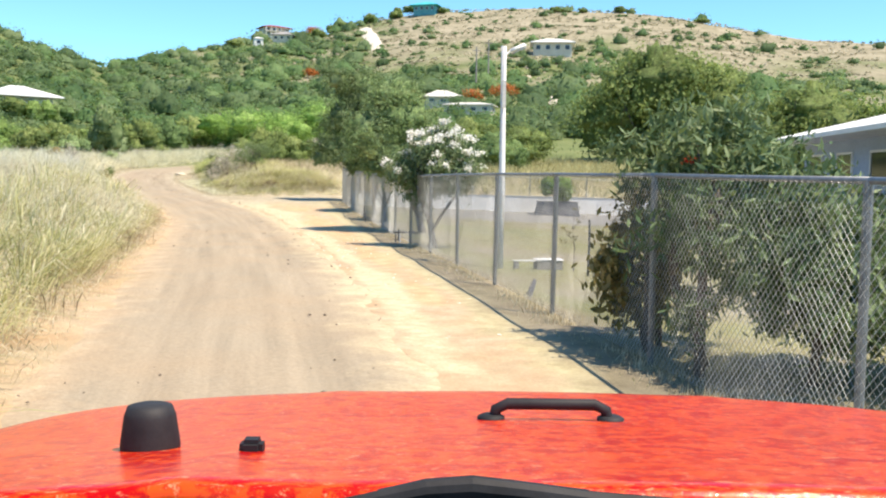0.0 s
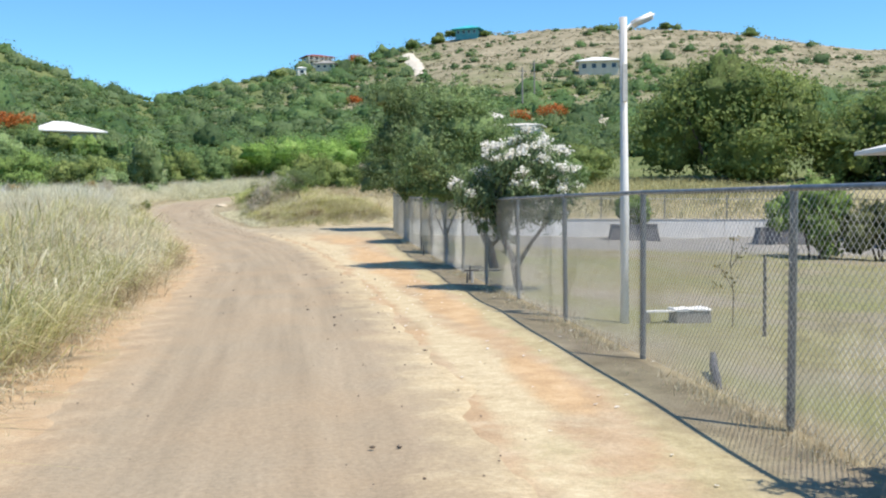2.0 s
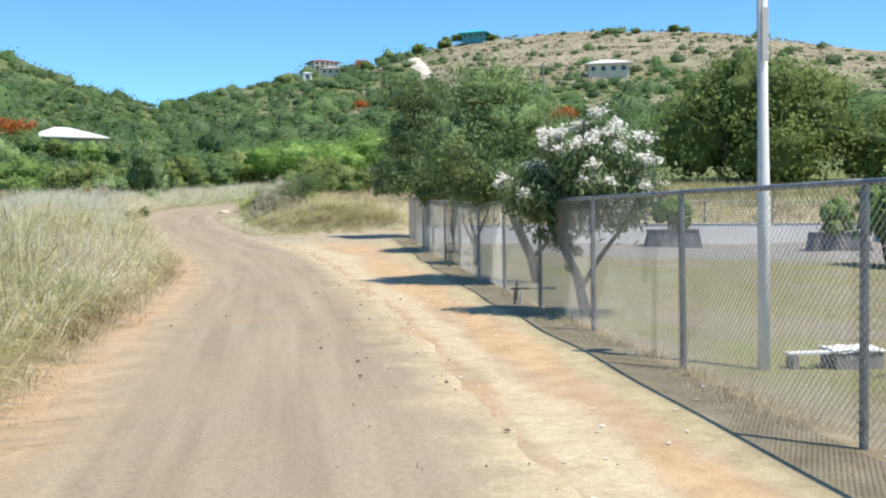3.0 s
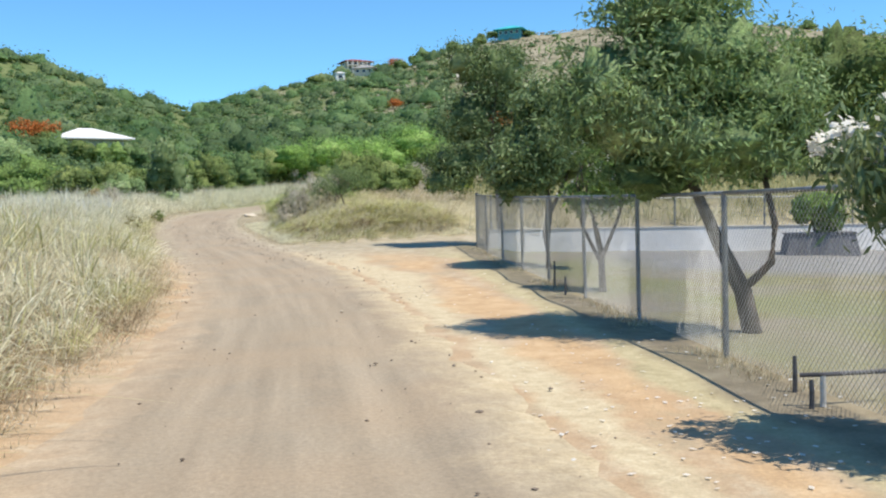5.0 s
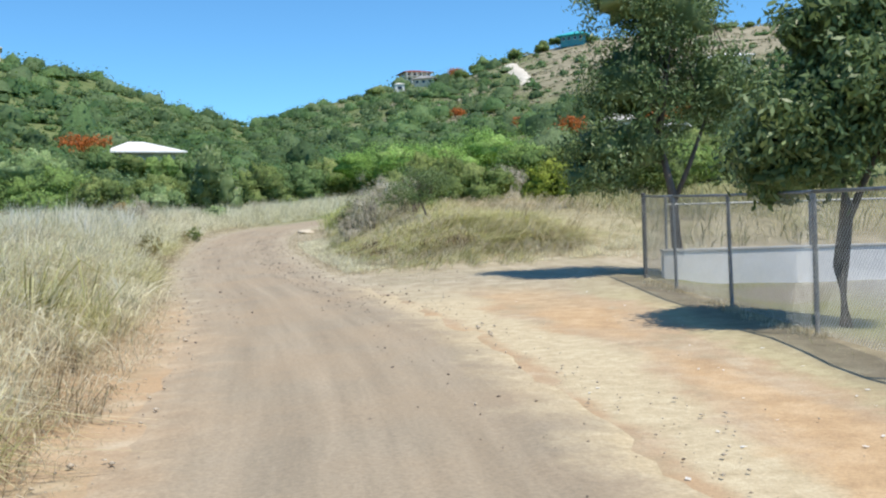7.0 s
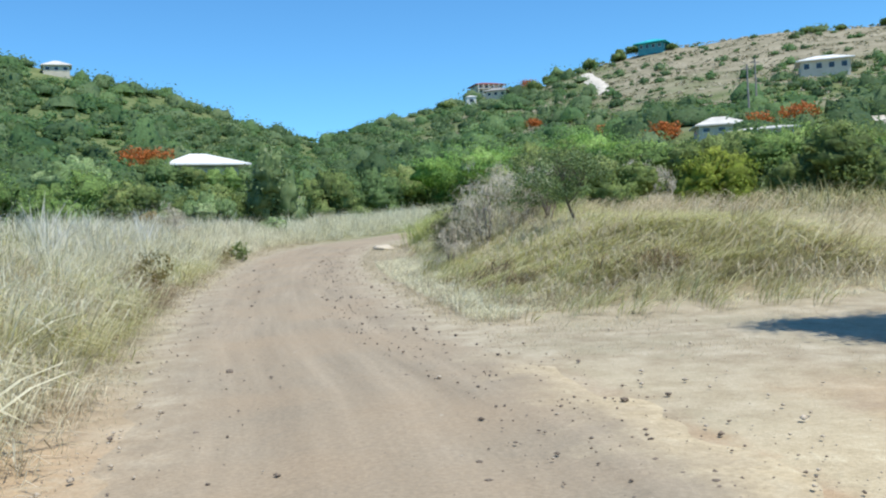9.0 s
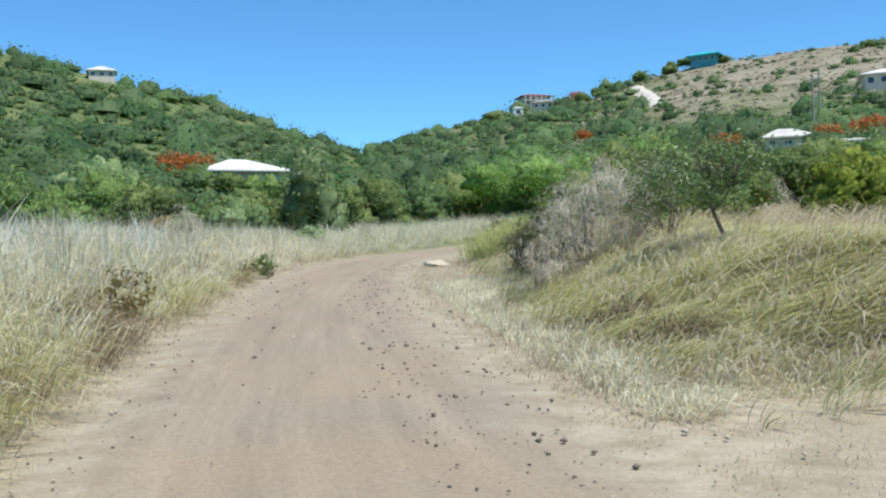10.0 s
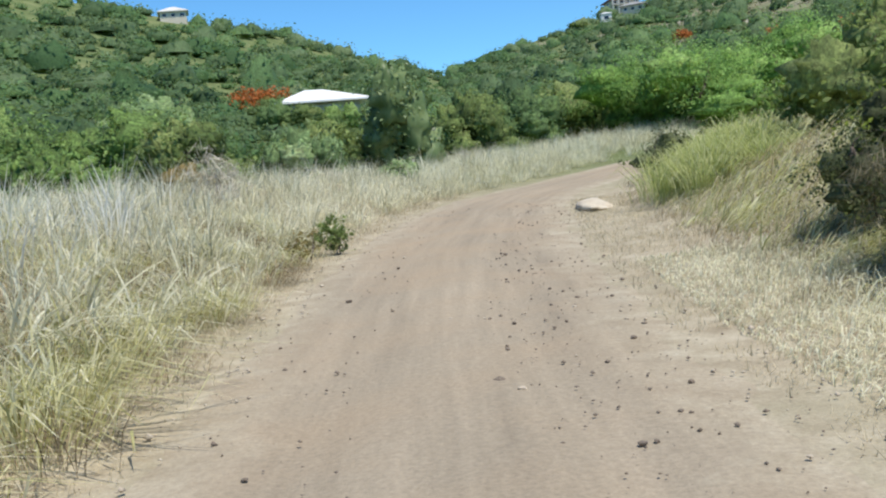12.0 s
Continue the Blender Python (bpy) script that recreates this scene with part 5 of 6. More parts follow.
def hip_roof(bm, w, d, z, rise, over, thick=0.18, ridge=0.45):
    """A hipped roof over a w x d plan, with its eave board."""
    x, y = w / 2 + over, d / 2 + over
    k = max(x - y * (1 - ridge * 0.2), 0.15 * x) if x > y else 0.15 * x
    lo = [bm.verts.new(p) for p in ((-x, -y, z), (x, -y, z), (x, y, z), (-x, y, z))]
    mi = [bm.verts.new((v.co.x, v.co.y, z + thick)) for v in lo]
    r = [bm.verts.new((-k, 0, z + thick + rise)), bm.verts.new((k, 0, z + thick + rise))]
    for s in range(4):
        bm.faces.new((lo[s], lo[(s + 1) % 4], mi[(s + 1) % 4], mi[s]))
    bm.faces.new(lo[::-1])
    bm.faces.new((mi[0], mi[1], r[1], r[0]))
    bm.faces.new((mi[2], mi[3], r[0], r[1]))
    bm.faces.new((mi[1], mi[2], r[1]))
    bm.faces.new((mi[3], mi[0], r[0]))


def window(parent, x, y, z, w, h, facing, glass=GLASS, frame_mat=None):
    """A framed window set into a wall that looks along -y (facing 0), +x (90), +y (180) or -x (270)."""
    win = new("window")
    win.parent = parent
    win.matrix_basis = pose(x, y, z, 0, 0, facing)
    bm = bmesh.new()
    t = max(0.06, 0.05 * w)
    box(bm, -w / 2 - t, -w / 2, -0.06, 0.05, -h / 2 - t, h / 2 + t)
    box(bm, w / 2, w / 2 + t, -0.06, 0.05, -h / 2 - t, h / 2 + t)
    box(bm, -w / 2, w / 2, -0.06, 0.05, h / 2, h / 2 + t)
    box(bm, -w / 2, w / 2, -0.08, 0.05, -h / 2 - t, -h / 2)
    part("frame", bm, frame_mat or WHITEPAINT, win)
    bm = bmesh.new()
    box(bm, -w / 2, w / 2, -0.02, 0.04, -h / 2, h / 2)
    part("pane", bm, glass, win)


def house(name, at, turn, w, d, h, wall_mat, roof_mat, label, rise=1.6, over=0.7, windows=3, storeys=1, sink=1.5, porch=False):
    ob = thing(name, at, label, "house", "houses", turn=turn)
    bm = bmesh.new()
    box(bm, -w / 2, w / 2, -d / 2, d / 2, -sink, h)
    part("wall", bm, wall_mat, ob)
    bm = bmesh.new()
    hip_roof(bm, w, d, h + 0.004, rise, over)
    part("roof", bm, roof_mat, ob)
    sh = h / storeys
    for s in range(storeys):
        for k in range(windows):
            window(ob, -w / 2 + w * (k + 0.5) / windows, -d / 2 - 0.03, sh * (s + 0.58), w / windows * 0.45, sh * 0.42, 0)
        for sx in (-1, 1):
            window(ob, sx * (w / 2 + 0.03), 0, sh * (s + 0.58), d * 0.3, sh * 0.42, 90 * sx)
        if s and porch:
            bm = bmesh.new()
            box(bm, -w / 2 - 0.4, w / 2 + 0.4, -d / 2 - 1.8, -d / 2 - 0.002, sh * s - 0.15, sh * s + 0.05)
            part("balcony", bm, wall_mat, ob)
            for k in range(6):
                bm = bmesh.new()
                q = -w / 2 + w * k / 5
                box(bm, q - 0.12, q + 0.12, -d / 2 - 1.75, -d / 2 - 1.5, -sink, h)
                part("column", bm, WALLW, ob)
    return ob


def put_house(eye, a, e, name, *args, **kw):
    x, y, z = on_slope(eye, a, e)
    turn = -math.degrees(math.atan2(x - eye[0], y - eye[1])) + kw.pop("yaw", 0.0)
    return house(name, (x, y, z), turn, *args, **kw)


# the near house beyond the yard: long eave running towards the road
house("yard_house", (25.91, 27.4, 0.35), -106.0, 22.0, 12.0, 2.95, WALLB, ROOFW, "single-storey pale blue house with a wide white roof", 2.0, 2.0, 5)
house("slope_house", (-42.9, 154.0, 10.9), 32.0, 8.4, 7.2, 1.7, WALLC, ROOFW, "low house with a bright white hipped roof among scrub", 1.7, 1.3, 4, sink=4.0)
put_house(EYE_B, 0.46, 8.75, "ridge_house", 10.5, 8.0, 3.6, WALLC, ROOFR, "two-storey hilltop house with verandas and red-brown roof", rise=1.3, over=1.2, windows=4, storeys=2, porch=True, yaw=20)
put_house(EYE_B, 1.1, 8.5, "ridge_annex", 7.5, 6.0, 2.4, WALLC, ROOFG, "grey-roofed house below the hilltop house", rise=1.3, over=0.9, windows=3, yaw=-10)
put_house(EYE_B, -0.52, 8.15, "ridge_cottage", 3.4, 3.2, 3.0, WALLW, ROOFW, "small white cottage on the wooded slope", rise=0.6, over=0.3, windows=1, yaw=10)
put_house(EYE_B, 10.48, 10.5, "teal_house", 9.0, 8.0, 2.6, WALLT, ROOFT, "house with a teal roof on the bare hilltop", rise=1.9, over=1.6, windows=4, yaw=-15)
put_house(EYE_B, 19.9, 8.25, "hillside_house", 11.0, 8.0, 3.0, WALLC, ROOFW, "pale house with a white roof on the hillside", rise=1.5, over=1.0, windows=4, yaw=5)
put_house(EYE_B, 14.25, 5.35, "valley_house", 6.2, 5.0, 1.3, WALLC, ROOFC, "cream house with a pale hipped roof below the hill", rise=1.3, over=0.6, windows=3, yaw=10)
put_house(EYE_B, 16.9, 4.8, "valley_shed", 8.0, 5.0, 1.4, WALLC, ROOFC, "long pale-roofed house among bushes", rise=0.5, over=0.4, windows=4, yaw=-5)
put_house(EYE_B, -24.5, 10.5, "crest_house", 6.5, 6.0, 2.0, WALLC, ROOFC, "pale house on the crest of the wooded hill", rise=1.6, over=0.6, windows=3, yaw=0)

# bare tracks cut into the slope
def track(eye, marks, w, label):
    pts = [Vector(on_slope(eye, a, e)) for a, e in marks]
    V, F = [], []
    dense = []
    for p, q in zip(pts, pts[1:]):
        dense += [p.lerp(q, t / 8) for t in range(8)]
    dense.append(pts[-1])
    for k, p in enumerate(dense):
        way = dense[min(k + 1, len(dense) - 1)] - dense[max(k - 1, 0)]
        side = Vector((way.y, -way.x, 0)).normalized() * w
        for c in (-1, -0.3, 0.3, 1):
            q = p + side * c * random.uniform(0.8, 1.1)
            V.append((q.x, q.y, float(height(q.x, q.y, False)) + (0.6 if abs(c) < 1 else 0.1)))
    for k in range(len(dense) - 1):
        for c in range(3):
            F.append((4 * k + c, 4 * k + c + 1, 4 * k + 5 + c, 4 * k + 4 + c))
    tagged(obj("hill_track", array_mesh("hill_track", V, F), CONCRETE_TRACK, smooth=True), label, "track", kind="structure")


track(EYE_B, [(6.43, 9.5), (7.07, 9.0), (7.63, 8.35)], 2.5, "pale bare track cut into the hillside")
track(EYE_A, [(16.9, 4.75), (17.9, 4.05), (18.97, 3.3)], 2.2, "pale bare track cut into the hillside")

# utility poles on the slope
WOOD = surface("grey_pole_wood", [(0.3, (0.22, 0.20, 0.18)), (0.7, (0.36, 0.33, 0.30))], 3.0, 0.9)
for a, e, h in ((15.9, 6.2, 9.5), (16.3, 7.0, 9.0)):
    x, y, z = on_slope(EYE_B, a, e)
    up = thing("utility_pole", (x, y, z), "tall weathered wooden utility pole on the slope", "utility pole", "utility poles")
    bm = bmesh.new()
    tube(bm, [(0, 0, -0.5), (0, 0, h)], [0.2, 0.14], 8)
    part("mast", bm, WOOD, up)
    bm = bmesh.new()
    box(bm, -0.9, 0.9, -0.08, 0.08, h - 0.9, h - 0.75)
    part("crossarm", bm, WOOD, up)

# ---- the red off-road car, standing where the drive begins ----
CARRED = nodes("red_car_paint")
_m, _n, _l, _b = CARRED
_fine = noise_node(_n, _l, 30.0, 6.0, 0.78)
_reflect_dust = noise_node(_n, _l, 5.0, 6.0, 0.7)
# mottled reflections painted into the red as dark and orange patches, with dust specks
_c = mix(_n, _l, ramp(_n, _l, _fine, [(0.46, (0, 0, 0)), (0.55, (1, 1, 1))]), (0.46, 0.002, 0.002), (0.78, 0.070, 0.008))
_c = mix(_n, _l, calc(_n, _l, "MULTIPLY", ramp(_n, _l, noise_node(_n, _l, 75.0, 4.0, 0.75), [(0.57, (0, 0, 0)), (0.65, (1, 1, 1))]), 0.7), _c, (0.80, 0.30, 0.16))
_c = mix(_n, _l, ramp(_n, _l, _reflect_dust, [(0.5, (0, 0, 0)), (0.75, (0.6, 0.6, 0.6))]), _c, (0.66, 0.07, 0.012))
_l.new(_c, _b.inputs["Base Color"])
bump(_n, _l, _b, _fine, 0.2, 0.005)
_l.new(_b.inputs["Normal"].links[0].from_socket, _b.inputs["Coat Normal"])
_b.inputs["Roughness"].default_value = 0.32
_b.inputs["Specular IOR Level"].default_value = 0.12
_b.inputs["Coat Weight"].default_value = 0.35
_b.inputs["Coat Roughness"].default_value = 0.05
CARRED = _m
RUBBER = surface("black_rubber", [(0.3, (0.012, 0.012, 0.013)), (0.7, (0.028, 0.028, 0.03))], 20.0, 0.65, bumpy=0.1, dist=0.002)
TYRE = surface("tyre_rubber", [(0.3, (0.016, 0.016, 0.016)), (0.7, (0.06, 0.055, 0.05))], 8.0, 0.9)
STEEL = surface("silver_wheel", [(0.3, (0.45, 0.45, 0.46)), (0.7, (0.6, 0.6, 0.6))], 5.0, 0.35, 0.9, bumpy=0.02)
LENSM = surface("headlight_glass", [(0.3, (0.6, 0.6, 0.62)), (0.7, (0.75, 0.75, 0.77))], 6.0, 0.08, bumpy=0.0, spec=0.6)

CAR_TURN, CAR_X, CAR_Y = -9.95, -3.111, -4.877
car = thing("off_road_car", (CAR_X, CAR_Y, -0.082), "open red off-road car with dusty bonnet on the dirt road", "car", turn=CAR_TURN)
# bonnet: a gently crowned, forward-sloping panel; y runs ahead of the eye's place
nx, ny = 33, 21
V, F = [], []
for j in range(ny):
    v = j / (ny - 1)
    y = 0.80 + 1.22 * v
    half = 1.10 - 0.05 * v
    for i in range(nx):
        u = 2 * i / (nx - 1) - 1
        x = u * half
        z = float(np.interp(y, (0.8, 1.15, 1.5, 1.95, 2.02), (1.352, 1.292, 1.231, 1.172, 1.158))) - 0.05 * u * u - 0.03 * u ** 6
        z += 0.008 * math.exp(-((abs(u) - 0.36) / 0.05) ** 2) * (1 - v * 0.6)
        V.append((x, y, z))
for j in range(ny - 1):
    for i in range(nx - 1):
        F.append((j * nx + i, j * nx + i + 1, (j + 1) * nx + i + 1, (j + 1) * nx + i))
hood = obj("bonnet", array_mesh("bonnet", V, F), CARRED, car, "dusty glossy red bonnet", True)
hood.modifiers.new("thick", "SOLIDIFY").thickness = 0.02
for s in (-1, 1):
    bm = bmesh.new()
    tube(bm, [(s * 0.535, 1.15, 1.27), (s * 0.535, 1.15, 1.287), (s * 0.535, 1.15, 1.322), (s * 0.535, 1.15, 1.333), (s * 0.535, 1.15, 1.336)], [0.036, 0.036, 0.031, 0.027, 0.016], 20)
    part("rubber_bumper", bm, RUBBER, car, "black rubber windscreen bumper", True)
    bm = bmesh.new()
    box(bm, s * 0.39 - 0.013, s * 0.39 + 0.013, 1.04, 1.065, 1.30, 1.322, 0.005)
    part("washer_nozzle", bm, RUBBER, car)
    bm = bmesh.new()
    box(bm, s * 0.96 - 0.13, s * 0.96 + 0.13, 0.75, 2.1, 0.95, 1.02, 0.03)
    box(bm, s * 0.96 - 0.13, s * 0.96 + 0.13, 1.98, 2.15, 0.72, 1.0, 0.03)
    part("fender", bm, RUBBER, car, "black wheel-arch flare")
    bm = bmesh.new()
    box(bm, s * 0.80 - 0.05, s * 0.80 + 0.05, 0.3, 1.90, 0.55, 1.10, 0.02)
    part("side_panel", bm, CARRED, car)
    bm = bmesh.new()
    tube(bm, [(s * 0.55, 1.94, 0.96), (s * 0.55, 2.03, 0.96), (s * 0.55, 2.05, 0.96)], [0.1, 0.1, 0.08], 18)
    part("headlight", bm, LENSM, car, "round headlight")
    bm = bmesh.new()
    box(bm, s * 0.78 - 0.04, s * 0.78 + 0.04, -1.9, 0.3, 0.5, 0.98, 0.03)
    part("tub_side", bm, CARRED, car)
bm = bmesh.new()
tube(bm, [(-0.092, 1.50, 1.222), (-0.088, 1.50, 1.248), (-0.07, 1.50, 1.257), (0.07, 1.50, 1.257), (0.088, 1.50, 1.248), (0.092, 1.50, 1.222)], [0.010, 0.0095, 0.0095, 0.0095, 0.0095, 0.010], 12)
for s in (-0.096, 0.096):
    tube(bm, [(s, 1.50, 1.222), (s, 1.50, 1.236), (s, 1.50, 1.240)], [0.022, 0.022, 0.014], 14)
part("bonnet_handle", bm, RUBBER, car, "black metal grab handle on the bonnet", True)
bm = bmesh.new()
box(bm, -0.70, 0.70, 1.90, 1.99, 0.62, 1.135, 0.02)
part("grille", bm, CARRED, car)
for k in range(7):
    bm = bmesh.new()
    q = -0.30 + 0.10 * k
    box(bm, q - 0.022, q + 0.022, 1.988, 1.996, 0.80, 1.07, 0.003)
    part("grille_slot", bm, RUBBER, car)
bm = bmesh.new()
box(bm, -0.85, 0.85, 2.1, 2.28, 0.5, 0.68, 0.04)
part("bumper", bm, RUBBER, car)
bm = bmesh.new()
box(bm, -0.78, 0.78, -1.9, 0.75, 0.45, 0.52)
part("floor_pan", bm, RUBBER, car)
bm = bmesh.new()
box(bm, -0.78, 0.78, 0.60, 0.78, 0.5, 1.31, 0.03)
part("cowl", bm, RUBBER, car, "black cowl below the windscreen")
bm = bmesh.new()
tube(bm, [(-0.35, 0.80, 1.312), (-0.29, 0.80, 1.328), (-0.243, 0.80, 1.338), (-0.189, 0.80, 1.350), (-0.15, 0.80, 1.353), (-0.107, 0.80, 1.349), (-0.048, 0.80, 1.342), (0.074, 0.80, 1.334), (0.205, 0.80, 1.329), (0.6, 0.80, 1.312)], [0.008, 0.008, 0.009, 0.010, 0.0105, 0.010, 0.010, 0.010, 0.010, 0.008], 10)
part("wiper_arm", bm, RUBBER, car)
bm = bmesh.new()
box(bm, -0.74, 0.74, -1.92, -1.84, 0.5, 0.98, 0.03)
part("tailgate", bm, CARRED, car)


def wheel():
    w = new("wheel")
    bm = bmesh.new()
    tube(bm, [(-0.12, 0, 0), (-0.115, 0, 0), (0.115, 0, 0), (0.12, 0, 0)], [0.33, 0.38, 0.38, 0.33], 28)
    part("tyre", bm, TYRE, w)
    bm = bmesh.new()
    tube(bm, [(-0.125, 0, 0), (0.125, 0, 0), (0.13, 0, 0)], [0.21, 0.21, 0.08], 20)
    part("rim", bm, STEEL, w)
    return w


w0 = wheel()
for k, (x, y) in enumerate(((-0.83, 1.42), (0.83, 1.42), (-0.83, -1.1), (0.83, -1.1))):
    w = w0 if k == 0 else copy_thing(w0, pose(0, 0, 0))
    w.parent = car
    w.matrix_basis = pose(x, y, 0.375)

# ---- grass and stones ----
def blades(name, x, y, tall, width, lean, material, label, seed, wind=(0.5, 0.15), category="grass", away=None, tone=None, bends=1, radial=1.0):
    """Blades rooted at x, y. bends: 0 straight, 1 bent once, 2 arching over. away: the way each leans."""
    g = np.random.default_rng(seed)
    n = len(x)
    z = height(x, y) - 0.02
    t = tall * g.uniform(0.6, 1.15, n)
    a = g.uniform(0, 6.283, n) if away is None else away + g.normal(size=n) * 0.6
    bend = radial * lean * g.uniform(0.3, 1.4, n) * t
    dx, dy = np.cos(a) * bend + wind[0] * t * lean, np.sin(a) * bend + wind[1] * t * lean
    b = np.arctan2(dy, dx) + 1.571 + g.normal(size=n) * 0.5
    w = width * g.uniform(0.6, 1.4, n)
    s = np.stack([np.cos(b) * w, np.sin(b) * w, 0 * w], 1)
    root = np.stack([x, y, z], 1)
    q = np.hypot(dx, dy) / t

    def at(u, k):
        return root + np.stack([dx * k, dy * k, t * u], 1)
    tip = at(np.clip(1 - 0.42 * q * q, 0.4, 1), 1.0)
    if bends == 0:
        v, tri = [root - s, root + s, tip], ((0, 1, 2),)
    elif bends == 1:
        mid = at(0.60, 0.36)
        v, tri = [root, mid + s, mid - s, tip], ((0, 1, 2), (2, 1, 3))
    else:
        one, two = at(0.55, 0.22), at(0.86, 0.58)
        tip = at(np.clip(0.98 - 0.5 * q * q, 0.35, 0.95), 1.05)
        v, tri = [root, one + s, one - s, two + s * 0.8, two - s * 0.8, tip], ((0, 1, 2), (2, 1, 3), (2, 3, 4), (4, 3, 5))
    if bends == 3:
        sag = np.clip(0.12 + 0.32 * q * q, 0.12, 0.58)
        v = [root]
        for u, wide in ((0.36, 0.9), (0.66, 1.0), (0.86, 0.75), (1.0, 0.0)):
            p = root + np.stack([dx * u ** 1.6, dy * u ** 1.6, t * (u - sag * u ** 2.3)], 1)
            v += [p + s * wide, p - s * wide] if wide else [p]
        tri = ((0, 1, 2), (2, 1, 3), (2, 3, 4), (4, 3, 5), (4, 5, 6), (6, 5, 7))
    m = len(v)
    k = m * np.arange(n)[:, None]
    f = np.concatenate([k + np.array([c]) for c in tri], 0)
    me = array_mesh(name, np.stack(v, 1).reshape(-1, 3), f)
    tone = np.full(n, 0.5) if tone is None else tone
    me.attributes.new("tone", "FLOAT", "POINT").data.foreach_set("value", np.repeat(tone, m).astype(np.float32))
    tagged(obj(name, me, material), label, category, kind="stuff")


def tufts(name, cx, cy, tall, per, size, width, lean, material, label, seed, wind=(0.25, 0.1), bends=1, radial=1.0):
    """Tufts at cx, cy, each of about per blades that lean outwards from its middle."""
    g = np.random.default_rng(seed + 500)
    n = len(cx)
    k = np.repeat(np.arange(n), g.poisson(per, n) + 3)
    a, d = g.uniform(0, 6.283, len(k)), np.abs(g.normal(size=len(k))) * size * g.uniform(0.5, 1.3, n)[k]
    big = g.uniform(0.5, 1.15, n)[k]
    tone = np.clip(g.normal(0.52, 0.26, n) + 0.25 * drift(cx, cy), 0, 1)[k]
    blades(name, cx[k] + np.cos(a) * d, cy[k] + np.sin(a) * d, (np.broadcast_to(tall, (n,))[k]) * big, width, lean, material, label, seed, wind, away=a, tone=tone, bends=bends, radial=radial)


def strip(n, y0, y1, side, d0, d1, g, power=1.0):
    """n places along the road from y0 to y1, d0 to d1 metres outside its left (-1) or right (1) edge."""
    y = g.uniform(y0, y1, n)
    d = d0 + (d1 - d0) * g.uniform(0, 1, n) ** power
    left, right = lane(y)
    return (left - d if side < 0 else right + d), y


g = np.random.default_rng(77)
DRY, PALE, GREEN = "tall straw-coloured dry grass along the road", "tall bleached grass with feathery heads", "yellow-green arching grass tufts beside the road"


def rim(x, y, side):
    left, right = lane(y)
    return left - x if side < 0 else x - right


def drift(x, y):
    return waves(x, y, 2.3, 72) + 0.5 * waves(x, y, 1.0, 73)


def hollows(x, y, keep=-0.2):
    """Whether grass grows here: it stands in drifts with hollows between."""
    return drift(x, y) > keep


def open_rim(x, y):
    """Metres of short stubble between the road's right edge and the tall grass, taken off."""
    return rim(x, y, 1) - np.interp(y, (47, 53, 58, 73, 81), (0.4, 0.7, 1.4, 1.6, 0.8))


# left verge and field
x, y = strip(3700, -3, 84, -1, 0.6, 7, g, 0.9)
keep = hollows(x, y) & (y < 48)
tufts("dry_grass", x[keep], y[keep], np.interp(rim(x, y, -1), (0.5, 1.5, 4), (0.45, 0.9, 1.1))[keep], 36, 0.24, 0.0055, 0.85, G_STRAW, DRY, 1, (0.2, 0.0))
x, y = strip(7600, 5, 112, -1, 0.7, 11, g, 1.1)
keep = hollows(x, y) & (g.uniform(size=len(x)) < np.interp(y, (5, 22, 40, 112), (0.3, 0.5, 1.0, 0.7)))
tufts("bleached_grass", x[keep], y[keep], np.interp(rim(x, y, -1), (0.7, 1.6, 5), (0.5, 0.95, 1.2))[keep], 32, 0.22, 0.0075, 0.8, G_PALE, PALE, 2, (0.3, -0.05))
x, y = strip(2600, -4, 76, -1, 0.6, 6, g, 0.9)
keep = (waves(x, y, 6, 63) > 0.1) & (y < 60) | (y < 18) & (waves(x, y, 3, 91) > -0.2)
tufts("green_grass", x[keep], y[keep], 0.9, 34, 0.22, 0.0065, 1.05, G_GREEN, GREEN, 3)
x, y = strip(300, -4, 20, -1, 0.7, 4, g, 0.9)
tufts("fresh_grass", x, y, 1.0, 34, 0.2, 0.006, 1.0, G_FRESH, "long fresh yellow-green grass on the verge", 22, (0.25, -0.1), 3)
x, y = strip(2500, 8, 124, -1, 4, 36, g, 0.8)
tufts("field_grass", x, y, 1.05, 17, 0.5, 0.022, 1.0, G_PALE, "pale dry grass covering the open field", 4)
x, y = strip(56000, -4, 80, -1, 0.2, 7, g, 1.1)
blades("matted_grass", x, y, np.interp(rim(x, y, -1), (0.2, 1.0, 3), (0.2, 0.42, 0.6)), 0.006, 1.6, G_MAT, "matted grey-straw grass between the taller tufts", 13, (0.1, 0.0), tone=np.clip(0.5 + 0.3 * drift(x, y), 0, 1))
x, y = strip(1700, 4, 80, -1, 0.7, 5, g, 1.0)
keep = hollows(x, y, -0.3)
tufts("broad_grass", x[keep], y[keep], 0.62, 9, 0.1, 0.009, 0.75, G_PALE, "broad-bladed pale grass leaning over the verge", 16, (0.25, -0.1), 2)
x, y = strip(620, 43, 66, -1, 0.45, 2.6, g, 1.0)
keep = hollows(x, y, 0.0)
tufts("green_grass", x[keep], y[keep], 0.6, 30, 0.2, 0.0075, 1.0, G_GREEN, GREEN, 18, (0.3, -0.1))
x, y = strip(1500, 2, 66, -1, 0.35, 2.6, g, 1.0)
keep = (waves(x, y, 2.6, 92) > np.interp(y, (2, 40, 48, 60, 66), (0.25, 0.25, -0.15, -0.05, 0.3)))
tufts("dry_weeds", x[keep], y[keep], 0.42, 26, 0.2, 0.006, 1.1, G_BROWN, "low brown dry weeds at the foot of the tall grass", 36, (0.1, 0.0), 2)
x, y = strip(100, -1, 68, -1, 0.9, 2.8, g, 1.0)
